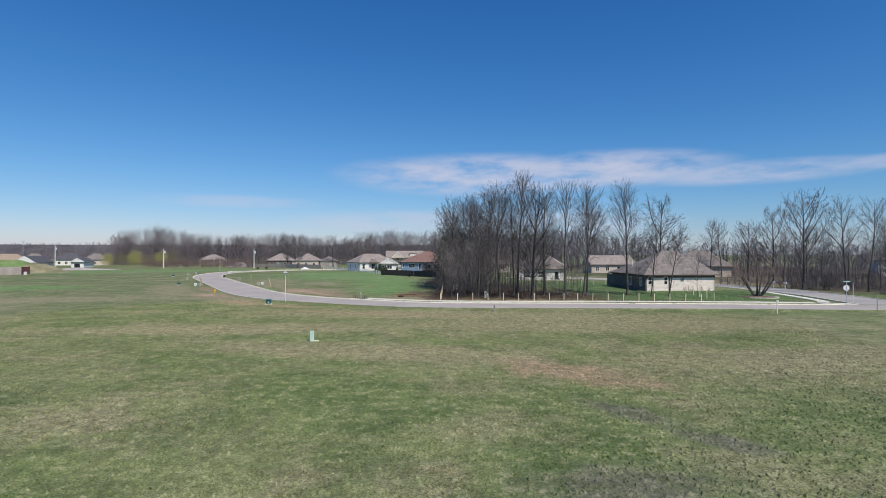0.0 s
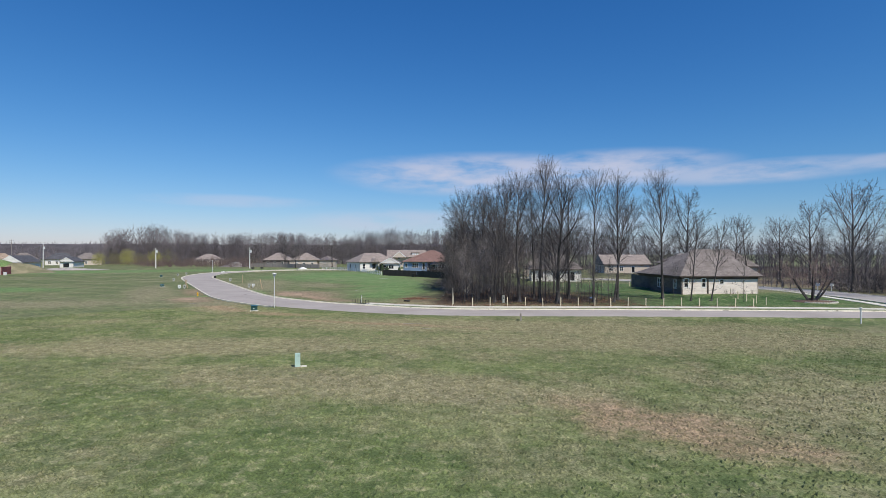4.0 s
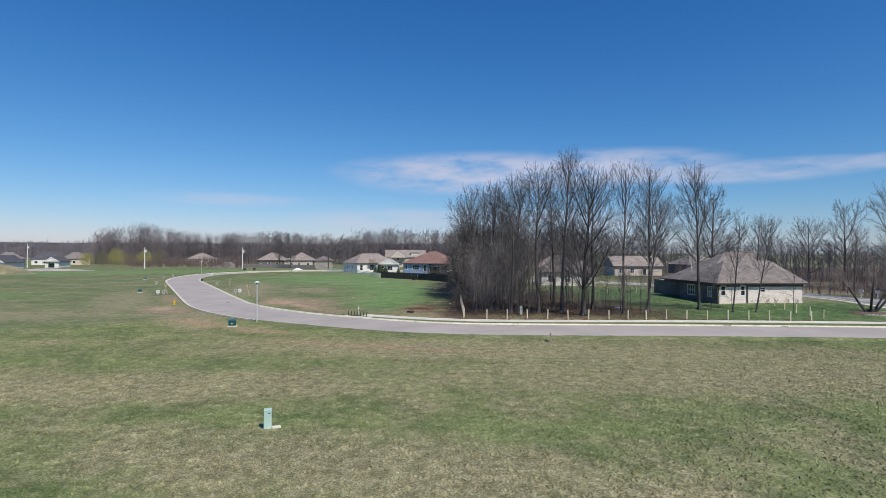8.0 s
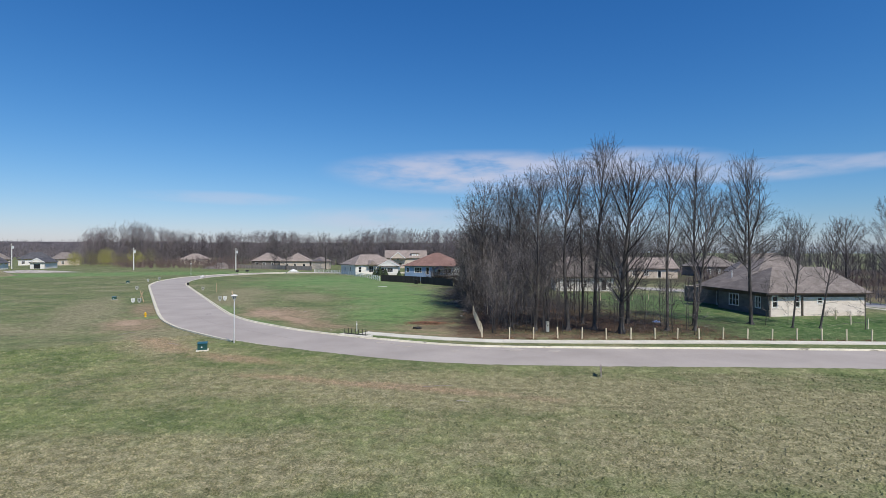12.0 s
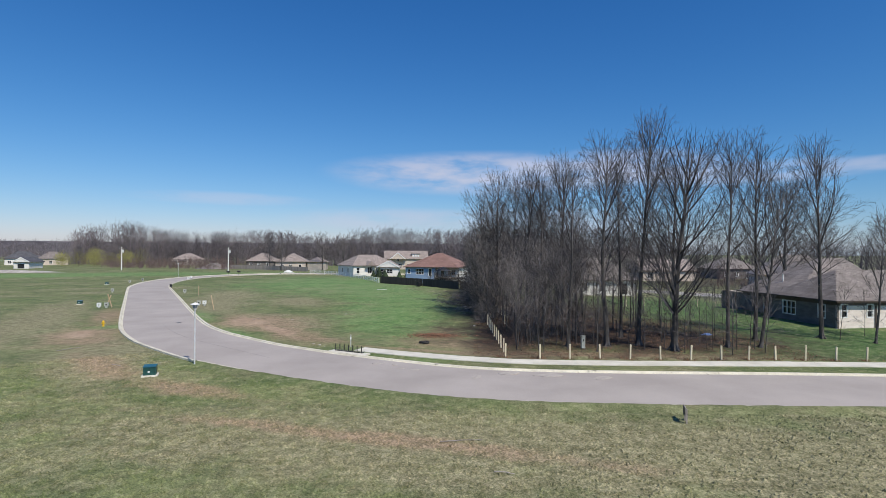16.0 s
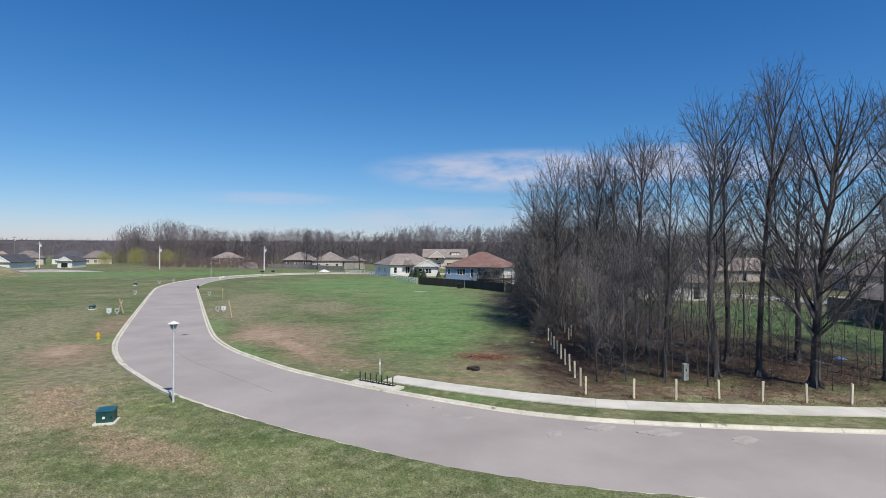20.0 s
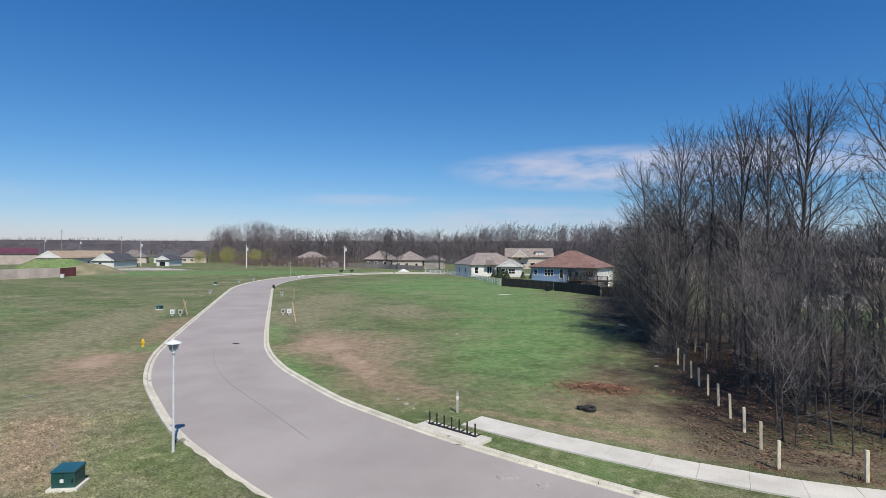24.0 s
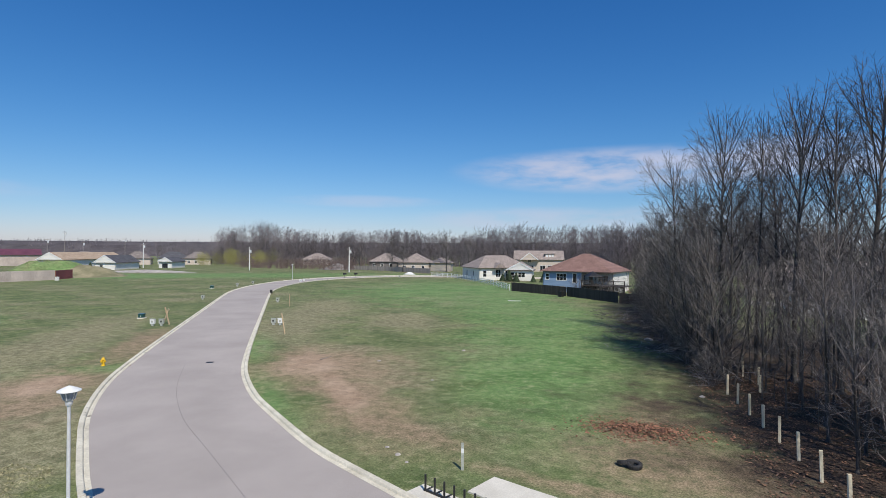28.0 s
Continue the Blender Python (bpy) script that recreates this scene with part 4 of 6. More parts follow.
def wall_slab(bm, p0, p1, z0, z1, holes, thick=0.2):
    """A wall from p0 to p1 (outside on the right), with rectangular openings (u0, u1, v0, v1) through it."""
    p0, p1 = Vector((*p0, 0)), Vector((*p1, 0))
    d = (p1 - p0).normalized()
    inward = Vector((-d.y, d.x, 0))
    L = (p1 - p0).length

    us = sorted({0.0, L, *[u for h in holes for u in h[:2]]})
    vs = sorted({z0, z1, *[v for h in holes for v in h[2:4]]})
    nu, nv = len(us), len(vs)
    pt = [[[bm.verts.new(p0 + d * u + inward * t + Vector((0, 0, v))) for v in vs] for u in us] for t in (0, thick)]

    def solid(i, j):
        if not (0 <= i < nu - 1 and 0 <= j < nv - 1):
            return False
        u, v = (us[i] + us[i + 1]) / 2, (vs[j] + vs[j + 1]) / 2
        return not any(h[0] < u < h[1] and h[2] < v < h[3] for h in holes)

    a, b = pt
    for i in range(nu - 1):
        for j in range(nv - 1):
            if not solid(i, j):
                continue
            bm.faces.new((a[i][j], a[i + 1][j], a[i + 1][j + 1], a[i][j + 1]))
            bm.faces.new((b[i][j + 1], b[i + 1][j + 1], b[i + 1][j], b[i][j]))
            for gone, (i0, j0), (i1, j1) in ((not solid(i - 1, j), (i, j + 1), (i, j)), (not solid(i + 1, j), (i + 1, j), (i + 1, j + 1)), (not solid(i, j - 1), (i, j), (i + 1, j)), (not solid(i, j + 1), (i + 1, j + 1), (i, j + 1))):
                if gone:
                    bm.faces.new((a[i1][j1], a[i0][j0], b[i0][j0], b[i1][j1]))
    loose = [v for v in bm.verts if not v.link_faces]
    bmesh.ops.delete(bm, geom=loose, context="VERTS")
    return d, inward, p0


def window(house, p0, d, inward, u0, u1, v0, v1, lights=1, frame_mat=None, kind="window"):
    """A glazed opening: frame with mullions, and its pane set back in the wall."""
    k, bar = 0.08, 0.03
    cols = [u0 + (u1 - u0) * i / lights for i in range(lights + 1)]
    rows = [v0, (v0 + v1) / 2, v1] if kind == "window" else [v0, v1]
    holes = [(a + bar - u0 + k, b - bar - u0 + k, c + bar, e - bar) for a, b in zip(cols, cols[1:]) for c, e in zip(rows, rows[1:])]
    a, b = p0 + d * (u0 - k) - inward * 0.03, p0 + d * (u1 + k) - inward * 0.03
    bm = BM()
    wall_slab(bm, a.xy, b.xy, v0 - k, v1 + k, holes, 0.13)
    ob = part(kind, bm, frame_mat or M["white_trim"], house)
    bm = BM()
    a, b = p0 + d * u0 + inward * 0.104, p0 + d * u1 + inward * 0.104
    wall_slab(bm, a.xy, b.xy, v0, v1, [], 0.02)
    part("pane", bm, M["glass"], ob)
    return ob


def hip_roof(house, x0, x1, y0, y1, z, rise, material, over=0.45, gable="", fascia=None, lift=0.0, insets=None):
    """A roof over a rectangle: hipped, or gabled at the ends along its ridge. lift keeps crossing roofs apart."""
    x0, x1, y0, y1 = x0 - over, x1 + over, y0 - over, y1 + over
    z += lift
    w, d = x1 - x0, y1 - y0
    run = min(w, d) / 2
    if w >= d:
        inset = 0.0 if gable else run
        i0, i1 = insets or (inset, inset)
        ridge = [(x0 + i0, (y0 + y1) / 2), (x1 - i1, (y0 + y1) / 2)]
    else:
        inset = 0.0 if gable else run
        ridge = [((x0 + x1) / 2, y0 + inset), ((x0 + x1) / 2, y1 - inset)]
    bm = BM()
    t = 0.16
    c = [bm.verts.new(p) for p in ((x0, y0, z + t), (x1, y0, z + t), (x1, y1, z + t), (x0, y1, z + t))]
    lo = [bm.verts.new(p) for p in ((x0, y0, z), (x1, y0, z), (x1, y1, z), (x0, y1, z))]
    if abs(w - d) < 0.02 and not gable:
        a = b = bm.verts.new((*ridge[0], z + t + rise))
    else:
        a, b = [bm.verts.new((*p, z + t + rise)) for p in ridge]
    if a is b:
        for i in range(4):
            bm.faces.new((c[i], c[(i + 1) % 4], a))
    elif w >= d:
        bm.faces.new((c[0], c[1], b, a))
        bm.faces.new((c[2], c[3], a, b))
        bm.faces.new((c[1], c[2], b))
        bm.faces.new((c[3], c[0], a))
    else:
        bm.faces.new((c[1], c[2], b, a))
        bm.faces.new((c[3], c[0], a, b))
        bm.faces.new((c[0], c[1], a))
        bm.faces.new((c[2], c[3], b))
    for i in range(4):
        bm.faces.new((lo[i], lo[(i + 1) % 4], c[(i + 1) % 4], c[i]))
    bm.faces.new(lo)
    roof = part("roof", bm, material, house)
    bm = BM()
    g = 0.05
    for p, q in (((x0 - g, y0 - g), (x1 + g, y0 - g)), ((x1 + g, y0 - g), (x1 + g, y1 + g)), ((x1 + g, y1 + g), (x0 - g, y1 + g)), ((x0 - g, y1 + g), (x0 - g, y0 - g))):
        rail(bm, (*p, z + 0.07), (*q, z + 0.07), 0.1, 0.15)
    part("gutter", bm, fascia or M["brown_trim"], roof)
    return roof


def house(name, at, turn, label, walls, roofs, wall_mat, roof_mat, trim=None, h0=0.0, h1=2.6):
    """walls: (x0, y0, x1, y1, [openings (u0, u1, v0, v1, lights, kind)], material or None, top or None)."""
    root = thing(name, at, turn, label, "house")
    for x0, y0, x1, y1, holes, m, top in walls:
        bm = BM()
        d, inward, p0 = wall_slab(bm, (x0, y0), (x1, y1), h0 - 0.6, top or h1, [q[:4] for q in holes])
        part("wall", bm, m or wall_mat, root)
        for u0, u1, v0, v1, lights, kind in holes:
            window(root, p0, d, inward, u0, u1, v0, v1, lights, None, kind)
    for k, spec in enumerate(roofs):
        hip_roof(root, *spec[:6], spec[6] if len(spec) > 6 and spec[6] else roof_mat, gable=spec[7] if len(spec) > 7 else "", fascia=trim, lift=0.004 * k, insets=spec[8] if len(spec) > 8 else None)
    return root


def gable_face(root, x0, x1, y, z, rise, material, label=""):
    """The triangle of wall under a gable that faces the front."""
    bm = BM()
    tri = ((x0, z), (x1, z), ((x0 + x1) / 2, z + rise))
    q = [bm.verts.new((px, yy, pz)) for yy in (y, y + 0.2) for px, pz in tri]
    bm.faces.new(q[:3])
    bm.faces.new(q[3:][::-1])
    for i in range(3):
        bm.faces.new((q[i], q[i + 3], q[(i + 1) % 3 + 3], q[(i + 1) % 3]))
    face = part("gable", bm, material, root, label)
    bm = BM()
    for x in (x0, x1):
        rail(bm, (x, y - 0.06, z - 0.05), ((x0 + x1) / 2, y - 0.06, z + rise - 0.05), 0.12, 0.32)
    part("rake_board", bm, M["white_trim"], face, "white board along the gable")
    return face


# the cream brick house on the corner lawn
W = "window"
brick = house("house", (54.15, 97.1, 0.42), 9.3, "single-storey cream brick house with a grey shingled hip roof", [
    (0, 0, 4.05, 0, [(0.42, 1.05, 1.05, 2.3, 1, W), (3.2, 3.78, 1.05, 2.3, 1, W)], None, 2.2),
    (4.05, 0.0, 12.1, 0.0, [(1.95, 2.6, 1.5, 2.2 - 0.12, 1, W)], None, 2.2),
    (12.1, 0, 12.1, 8, [], None, 2.2), (12.1, 8, 14, 8, [], None, 2.2), (14, 8, 14, 22, [(5, 7, 1, 2.1, 2, W)], None, 2.2),
    # left-hand walls are coloured dark for the shade on that side
    (14, 22, 2, 22, [], None, 2.2), (2, 22, 2, 10, [(8.6, 9.6, 0.1, 2.05, 1, "patio_door")], M["grey_and_shaded_brick"], 2.2), (2, 10, 0, 10, [], M["grey_and_shaded_brick"], 2.2),
    (0, 10, 0, 0, [(2.5, 4.4, 0.7, 2.1, 3, W), (7.6, 8.5, 0.8, 2.1, 2, W)], M["grey_and_shaded_brick"], 2.2)],
    [(0, 12.1, 0, 8.6, 2.56, 2.9, None, "", (4.0, 2.0)), (0, 8.6, 4.5, 14.5, 2.56, 2.3), (3.6, 15.0, 8.8, 19.0, 2.56, 4.1, None, "", (6.6, 2.4))], M["cream_brick"], M["shingle_grey"])
bm = BM()
for x0, y0, x1, y1 in ((-0.02, -0.02, 12.12, -0.02), (-0.02, 14.5, -0.02, -0.02), (12.12, -0.02, 12.12, 8)):
    wall_slab(bm, (x0, y0), (x1, y1), 2.205, 2.56, [], 0.16)
part("frieze_board", bm, M["brown_trim"], brick, "dark brown board under the eaves")
# narrow dark brown strip where the two front walls meet
bm = BM()
box(bm, 4.0, 4.2, -0.09, -0.01, 0.0, 2.2, 0.01)
part("upright_strip", bm, M["brown_trim"], brick, "dark brown upright strip")
for x, y, z in ((1.9, 6.2, 3.6), (2.3, 10.5, 4.1)):
    bm = BM()
    lathe(bm, [(0.09, z - 0.6), (0.09, z + 0.75), (0.11, z + 0.76), (0.11, z + 0.8)], 8, (x, y))
    part("vent_pipe", bm, M["pipe"], brick, "white vent pipe")
for x in (6.4, 7.6, 9.3, 10.6):
    make_tree("shrub", SHRUB[int(x) % 3], (54.15 + x * 0.987 + 0.7 * 0.16, 97.1 + x * 0.16 - 0.8), x * 50, 0.24, "small bare shrub at the foot of the brick wall", "shrub", "shrubs by the brick house")

# the blue house above the lots, red-brown roof, deck
blue = house("house", (0.3, 174.1), -17, "blue-sided raised house with a red-brown shingled hip roof", [
    (0, 0, 8.0, 0, [(0.6, 1.3, 2.4, 3.5, 1, W), (2.9, 4.9, 2.3, 3.6, 3, W), (6.2, 7.0, 1.9, 3.7, 1, "patio_door"), (0.9, 1.8, 0.5, 1.1, 1, W), (3.7, 4.5, 0.5, 1.1, 1, W)], M["blue_siding"], 3.95),
    (8.0, 0, 8.0, 1.6, [], M["white_siding"], 3.95), (8.0, 1.6, 13.5, 1.6, [(0.8, 1.6, 1.9, 3.5, 1, "patio_door"), (2.6, 4.6, 2.2, 3.4, 2, W)], M["white_siding"], 3.95),
    (13.5, 1.6, 13.5, 12, [], None, 3.95), (13.5, 12, 0, 12, [], None, 3.95), (0, 12, 0, 0, [(4, 5.2, 2.2, 3.4, 1, W)], M["blue_siding"], 3.95)],
    [(0, 13.5, 0, 12, 3.95, 3.4)], M["white_siding"], M["shingle_red"])
deck = thing("deck", (8.3, 170.6), -17, "dark brown raised timber deck with railings", "deck")
part("platform", box(BM(), 0.2, 8.3, -2.0, 2.2, 1.55, 1.72), M["dark_wood"], deck)
for x in (0.3, 2.3, 4.3, 6.3, 8.2):
    part("post", box(BM(), x - 0.07, x + 0.07, -1.95, -1.81, -0.1, 2.7), M["dark_wood"], deck)
bm = BM()
rail(bm, (0.3, -1.88, 2.6), (8.2, -1.88, 2.6), 0.1, 0.08)
rail(bm, (0.3, -1.88, 1.9), (8.2, -1.88, 1.9), 0.06, 0.06)
part("handrail", bm, M["dark_wood"], deck)
for k in range(46):
    x = 0.4 + k * 0.17
    part("baluster", box(BM(), x, x + 0.05, -1.9, -1.86, 1.9, 2.56), M["dark_wood"], deck)
for k in range(40):
    part("board", box(BM(), 0.3 + k * 0.2, 0.46 + k * 0.2, -1.80, -1.76, -0.05, 1.54), M["dark_wood"], deck)
for k in range(5):
    part("tread", box(BM(), 8.3 + 0.28 * k, 8.6 + 0.28 * k, -1.9, -0.7, 1.28 - 0.3 * k, 1.34 - 0.3 * k), M["red_wood"], deck, "red-brown wooden step")
make_tree("tree", SHRUB[0], (12.4, 166.0), 40, 1.35, "small bare tree in front of the deck", "tree")
make_tree("tree", SHRUB[1], (7.2, 168.2), 10, 1.1, "small bare tree in front of the deck", "tree")
canopy = thing("garden_gazebo", (9.2, 170.0), -17, "small dark canopy on the deck", "canopy")
bm = BM()
lathe(bm, [(1.9, 3.3), (1.85, 3.36), (0.05, 4.25)], 4, (0.9, 0))
part("cover", bm, M["black_steel"], canopy)
for a in range(4):
    bm = BM()
    lathe(bm, [(0.06, 1.7), (0.06, 3.32)], 6, (0.9 + 1.6 * math.cos(a * math.pi / 2), 1.6 * math.sin(a * math.pi / 2)))
    part("leg", bm, M["black_steel"], canopy)

# the white house with a grey hip roof and its gabled wing
white = house("house", (-21.5, 209.8), 35, "white single-storey house with a grey-brown hip roof", [
    (0, 0, 15.5, 0, [(1.2, 2.2, 0.9, 2.6, 1, W), (5, 6.4, 0.8, 2.8, 2, W), (8, 9, 0.8, 2.8, 1, W)], M["white_siding"], 3.2),
    (15.5, 0, 15.5, 13.5, [], None, 3.2), (15.5, 13.5, 0, 13.5, [], None, 3.2), (0, 13.5, 0, 0, [(3.4, 4.4, 1, 2.4, 1, W), (8.6, 9.6, 1, 2.4, 1, W)], None, 3.2)],
    [(0, 15.5, 0, 13.5, 3.2, 3.4, None, "", (5.0, 5.0)), (4.6, 7.0, -1.0, 5, 3.2, 1.4, None, "g")], M["white_siding"], M["shingle_tan"])
wing = house("house", (-14.0, 211.4), 6, "white gabled wing with a grey-brown shingled roof", [
    (0, 0, 6.8, 0, [(1.0, 2.0, 0.7, 2.2, 1, W), (3.0, 4.8, 0.9, 2.2, 2, W)], None, 2.7), (6.8, 0, 6.8, 9, [], None, 2.7), (6.8, 9, 0, 9, [], None, 2.7), (0, 9, 0, 0, [], None, 2.7)],
    [(0, 6.8, 0, 9, 2.7, 2.2, None, "g")], M["white_siding"], M["shingle_tan"])
gable_face(wing, -0.3, 7.1, -0.48, 2.88, 2.0, M["white_siding"])

# tan two-storey house behind
two = house("house", (-24.0, 280.0), 9, "tan two-storey house with front gables and a brown roof", [
    (0, 0, 19, 0, [(2, 3.2, 1, 2.4, 2, W), (6, 7.5, 1, 2.4, 2, W), (13, 14.5, 1, 2.4, 2, W), (5.2, 6.4, 3.6, 4.6, 2, W), (10, 12, 0.2, 2.4, 2, "patio_door")], None, 4.6),
    (19, 0, 19, 11, [], None, 4.6), (19, 11, 0, 11, [], None, 4.6), (0, 11, 0, 0, [], None, 4.6)],
    [(0, 19, 0, 11, 4.6, 3.6, None, "g"), (2.5, 9, -1.2, 6, 4.5, 2.9, None, "g")], M["tan_siding"], M["shingle_tan"])
gable_face(two, 2.3, 9.2, -1.66, 4.66, 2.8, M["tan_siding"])
dormer = part("dormer", box(BM(), 12.0, 15.6, 1.2, 4.6, 5.3, 7.0), M["tan_siding"], two, "shed dormer with a row of white windows")
for x in (12.3, 13.4, 14.5):
    part("window", box(BM(), x, x + 0.8, 1.13, 1.197, 5.75, 6.75, 0.02), M["white_trim"], dormer)
part("dormer_roof", box(BM(), 11.7, 15.9, 0.8, 4.9, 7.0, 7.15), M["shingle_tan"], dormer)


def plain_house(at, turn, w, d, label, wall, roof, eave=2.8, rise=3.2, gable="", holes=()):
    root = house("house", at, turn, label, [(0, 0, w, 0, list(holes), None, eave), (w, 0, w, d, [], None, eave), (w, d, 0, d, [], None, eave), (0, d, 0, 0, [], None, eave)],
                 [(0, w, 0, d, eave, rise, None, gable)], M[wall], M[roof])
    if gable == "front":
        gable_face(root, -0.3, w + 0.3, -0.48, eave + 0.18, rise - 0.12, M[wall])
    return root


H1 = [(1.5, 2.8, 0.8, 2.2, 2, W), (5.0, 6.2, 0.8, 2.2, 2, W), (9.0, 10.0, 0.2, 2.2, 1, "patio_door")]
plain_house((-66.5, 262), 12, 12, 13, "tan single-storey house with a brown hip roof", "tan_siding", "shingle_tan", 3.3, 3.6, "", H1)
plain_house((-54.5, 265), 12, 8, 9, "tan garage wing with a brown hip roof", "tan_siding", "shingle_tan", 3.2, 2.2)
plain_house((-90, 285), 14, 14, 12, "tan brick house with a grey-brown hip roof", "grey_and_shaded_brick", "shingle_tan", 3.0, 3.8, "", H1)
plain_house((-76.5, 286), 14, 7, 8, "tan brick garage wing with a grey-brown hip roof", "tan_siding", "shingle_tan", 2.8, 2.0)
plain_house((-150, 325), 18, 15, 12, "low brown house half hidden by brush", "tan_siding", "shingle_tan", 2.8, 3.4, "", H1)
plain_house((35.5, 141.5), -2, 11.5, 9, "pale grey house seen through the trees", "white_siding", "shingle_grey", 2.7, 4.0, "", H1)
plain_house((36, 172), -10, 15, 11, "tan house with a brown roof behind the wood", "tan_siding", "shingle_tan", 2.8, 3.6, "", H1)
plain_house((64, 196), 5, 15, 11, "tan house with gabled roof beyond the side street", "tan_siding", "shingle_tan", 2.8, 3.2, "g", H1)
plain_house((82, 168.5), -14, 16, 11, "tan house with a brown hip roof across the side street", "tan_siding", "shingle_grey", 2.9, 4.6, "", H1)
plain_house((92, 212), 15, 14, 11, "brown house beyond the side street", "grey_and_shaded_brick", "shingle_grey", 3.0, 3.4, "", H1)
plain_house((146, 178), -25, 14, 11, "pale house beyond the side street's brush", "white_siding", "shingle_grey", 4.6, 3.2, "", H1)
plain_house((150, 135), -35, 15, 11, "pale tan house far beyond the brush", "tan_siding", "shingle_tan", 4.6, 3.2, "", H1)
plain_house((20, 195), -12, 14, 11, "brown-roofed house behind the blue house", "tan_siding", "shingle_tan", 2.9, 3.4, "", H1)
# far side of the field
plain_house((-172.9, 250.1), 18, 5.6, 12, "white gabled garage with a dark door and dark roof", "white_siding", "shingle_dark", 2.6, 2.0, "front", [(1.4, 3.9, 0.05, 2.0, 1, "garage_door")])
plain_house((-178.5, 224.5), 20, 8, 18, "white gabled house with a dark shingled roof", "white_siding", "shingle_dark", 2.6, 3.0, "front", [(2, 3.2, 0.8, 2.1, 1, W)])
plain_house((-202, 219.5), 20, 9.5, 44, "long cream building with a sandy tan gabled roof", "white_siding", "shingle_sand", 3.6, 3.0, "front", [(4, 6.5, 0.1, 2.4, 2, "patio_door")])
plain_house((-268.5, 224.4), 56, 36, 15, "beige hall with a maroon metal roof", "beige_panel", "purple_metal", 5.0, 2.8, "g")
for x, y, w, m, r in ((-230, 283, 13, "tan_siding", "shingle_grey"), (-222, 298, 15, "white_siding", "shingle_dark"), (-206, 300, 13, "tan_siding", "shingle_grey"), (-250, 268, 14, "tan_siding", "shingle_grey")):
    plain_house((x, y), 40, w, 10, "small far house at the edge of the woodland", m, r, 3.2, 3.6, "", H1[:2])

# ---- street furniture ----
def street_lamp(at, label):
    root = thing("street_lamp", at, 0, label, "street lamp", "street lamps")
    bm = BM()
    lathe(bm, [(0.056, -0.1), (0.056, 0.06), (0.05, 0.4), (0.042, 3.62), (0.045, 3.64), (0.045, 3.70)], 12)
    part("pole", bm, M["galvanised"], root, "galvanised round steel pole", smooth=False)
    bm = BM()
    lathe(bm, [(0.075, 3.68), (0.085, 3.72), (0.085, 3.78), (0.12, 3.82)], 12)
    part("collar", bm, M["galvanised"], root)
    bm = BM()
    lathe(bm, [(0.12, 3.82), (0.19, 4.03), (0.19, 4.05)], 12)
    part("lantern", bm, M["lens"], root, "clear tapered lantern glass")
    for k in range(6):
        a = math.tau * k / 6
        bm = BM()
        rail(bm, (0.125 * math.cos(a), 0.125 * math.sin(a), 3.82), (0.2 * math.cos(a), 0.2 * math.sin(a), 4.05), 0.022, 0.022)
        part("lantern_bar", bm, M["galvanised"], root)
    bm = BM()
    lathe(bm, [(0.275, 4.05), (0.285, 4.06), (0.278, 4.075), (0.18, 4.13), (0.08, 4.17), (0.025, 4.195), (0.001, 4.20)], 24)
    part("cap", bm, M["white_trim"], root, "wide shallow white cap", smooth=False)
    return root


lamp = street_lamp((0, 76.0), "galvanised street lamp with a wide white cap at the kerb")
copy_thing(lamp, pose(-67.1, 189.3, 0))


def transformer(at, turn, s, label):
    root = thing("transformer_cabinet", at, turn, label, "utility box", "utility boxes")
    bm = BM()
    box(bm, -0.52 * s, 0.52 * s, -0.49 * s, 0.49 * s, -0.1, 0.09, 0.012)
    part("pad", bm, M["concrete"], root, "pale concrete pad")
    bm = BM()
    w, d, h = 0.40 * s, 0.36 * s, 0.66 * s
    box(bm, -w, w, -d, d, 0.09, h, 0.015)
    part("body", bm, M["green_steel"], root, "dark green steel body")
    bm = BM()
    box(bm, -w - 0.025, w + 0.025, -d - 0.03, d + 0.02, h - 0.005, h + 0.11 * s, 0.03)
    for v in bm.verts:
        if v.co.z > h + 0.05 * s and v.co.y < 0:
            v.co.z -= 0.045 * s
    part("lid", bm, M["green_lid"], root, "blue-green sloping lid")
    bm = BM()
    box(bm, -w * 0.25, w * 0.05, -d - 0.018, -d + 0.0, 0.3 * s, 0.42 * s)
    part("label_plate", bm, M["white_trim"], root, "small white plate")
    bm = BM()
    box(bm, w * 0.72, w * 0.82, -d - 0.03, -d, 0.3 * s, 0.42 * s, 0.006)
    part("latch", bm, M["black_steel"], root)
    bm = BM()
    box(bm, -0.008, 0.008, -d - 0.006, -d, 0.10, h - 0.01)
    part("door_seam", bm, M["black_steel"], root)
    return root


transformer((-1.05, 72.8), 24, 0.86, "dark green transformer cabinet on a concrete pad in the grass")
transformer((-37.6, 113.8), 20, 0.72, "dark green transformer cabinet in the far grass")
transformer((-64.6, 156.5), 20, 0.75, "dark green transformer cabinet in the far grass")

ped = thing("utility_pedestal", (14.3, 43.9), 20, "pale green plastic utility pedestal standing in the lawn", "utility pedestal")
bm = BM()
box(bm, -0.145, 0.145, -0.145, 0.145, -0.1, 0.75, 0.035)
for v in bm.verts:
    k = 1.0 + 0.08 * (1 - max(0, v.co.z))
    v.co.x *= k
    v.co.y *= k
part("shell", bm, M["pale_green"], ped)
bm = BM()
box(bm, -0.155, 0.155, -0.155, 0.155, 0.70, 0.77, 0.03)
part("cap", bm, M["pale_green"], ped)
bm = BM()
box(bm, 0.02, 0.10, -0.163, -0.140, 0.62, 0.65)
part("label_plate", bm, M["black_steel"], ped, "small dark plate")
bm = BM()
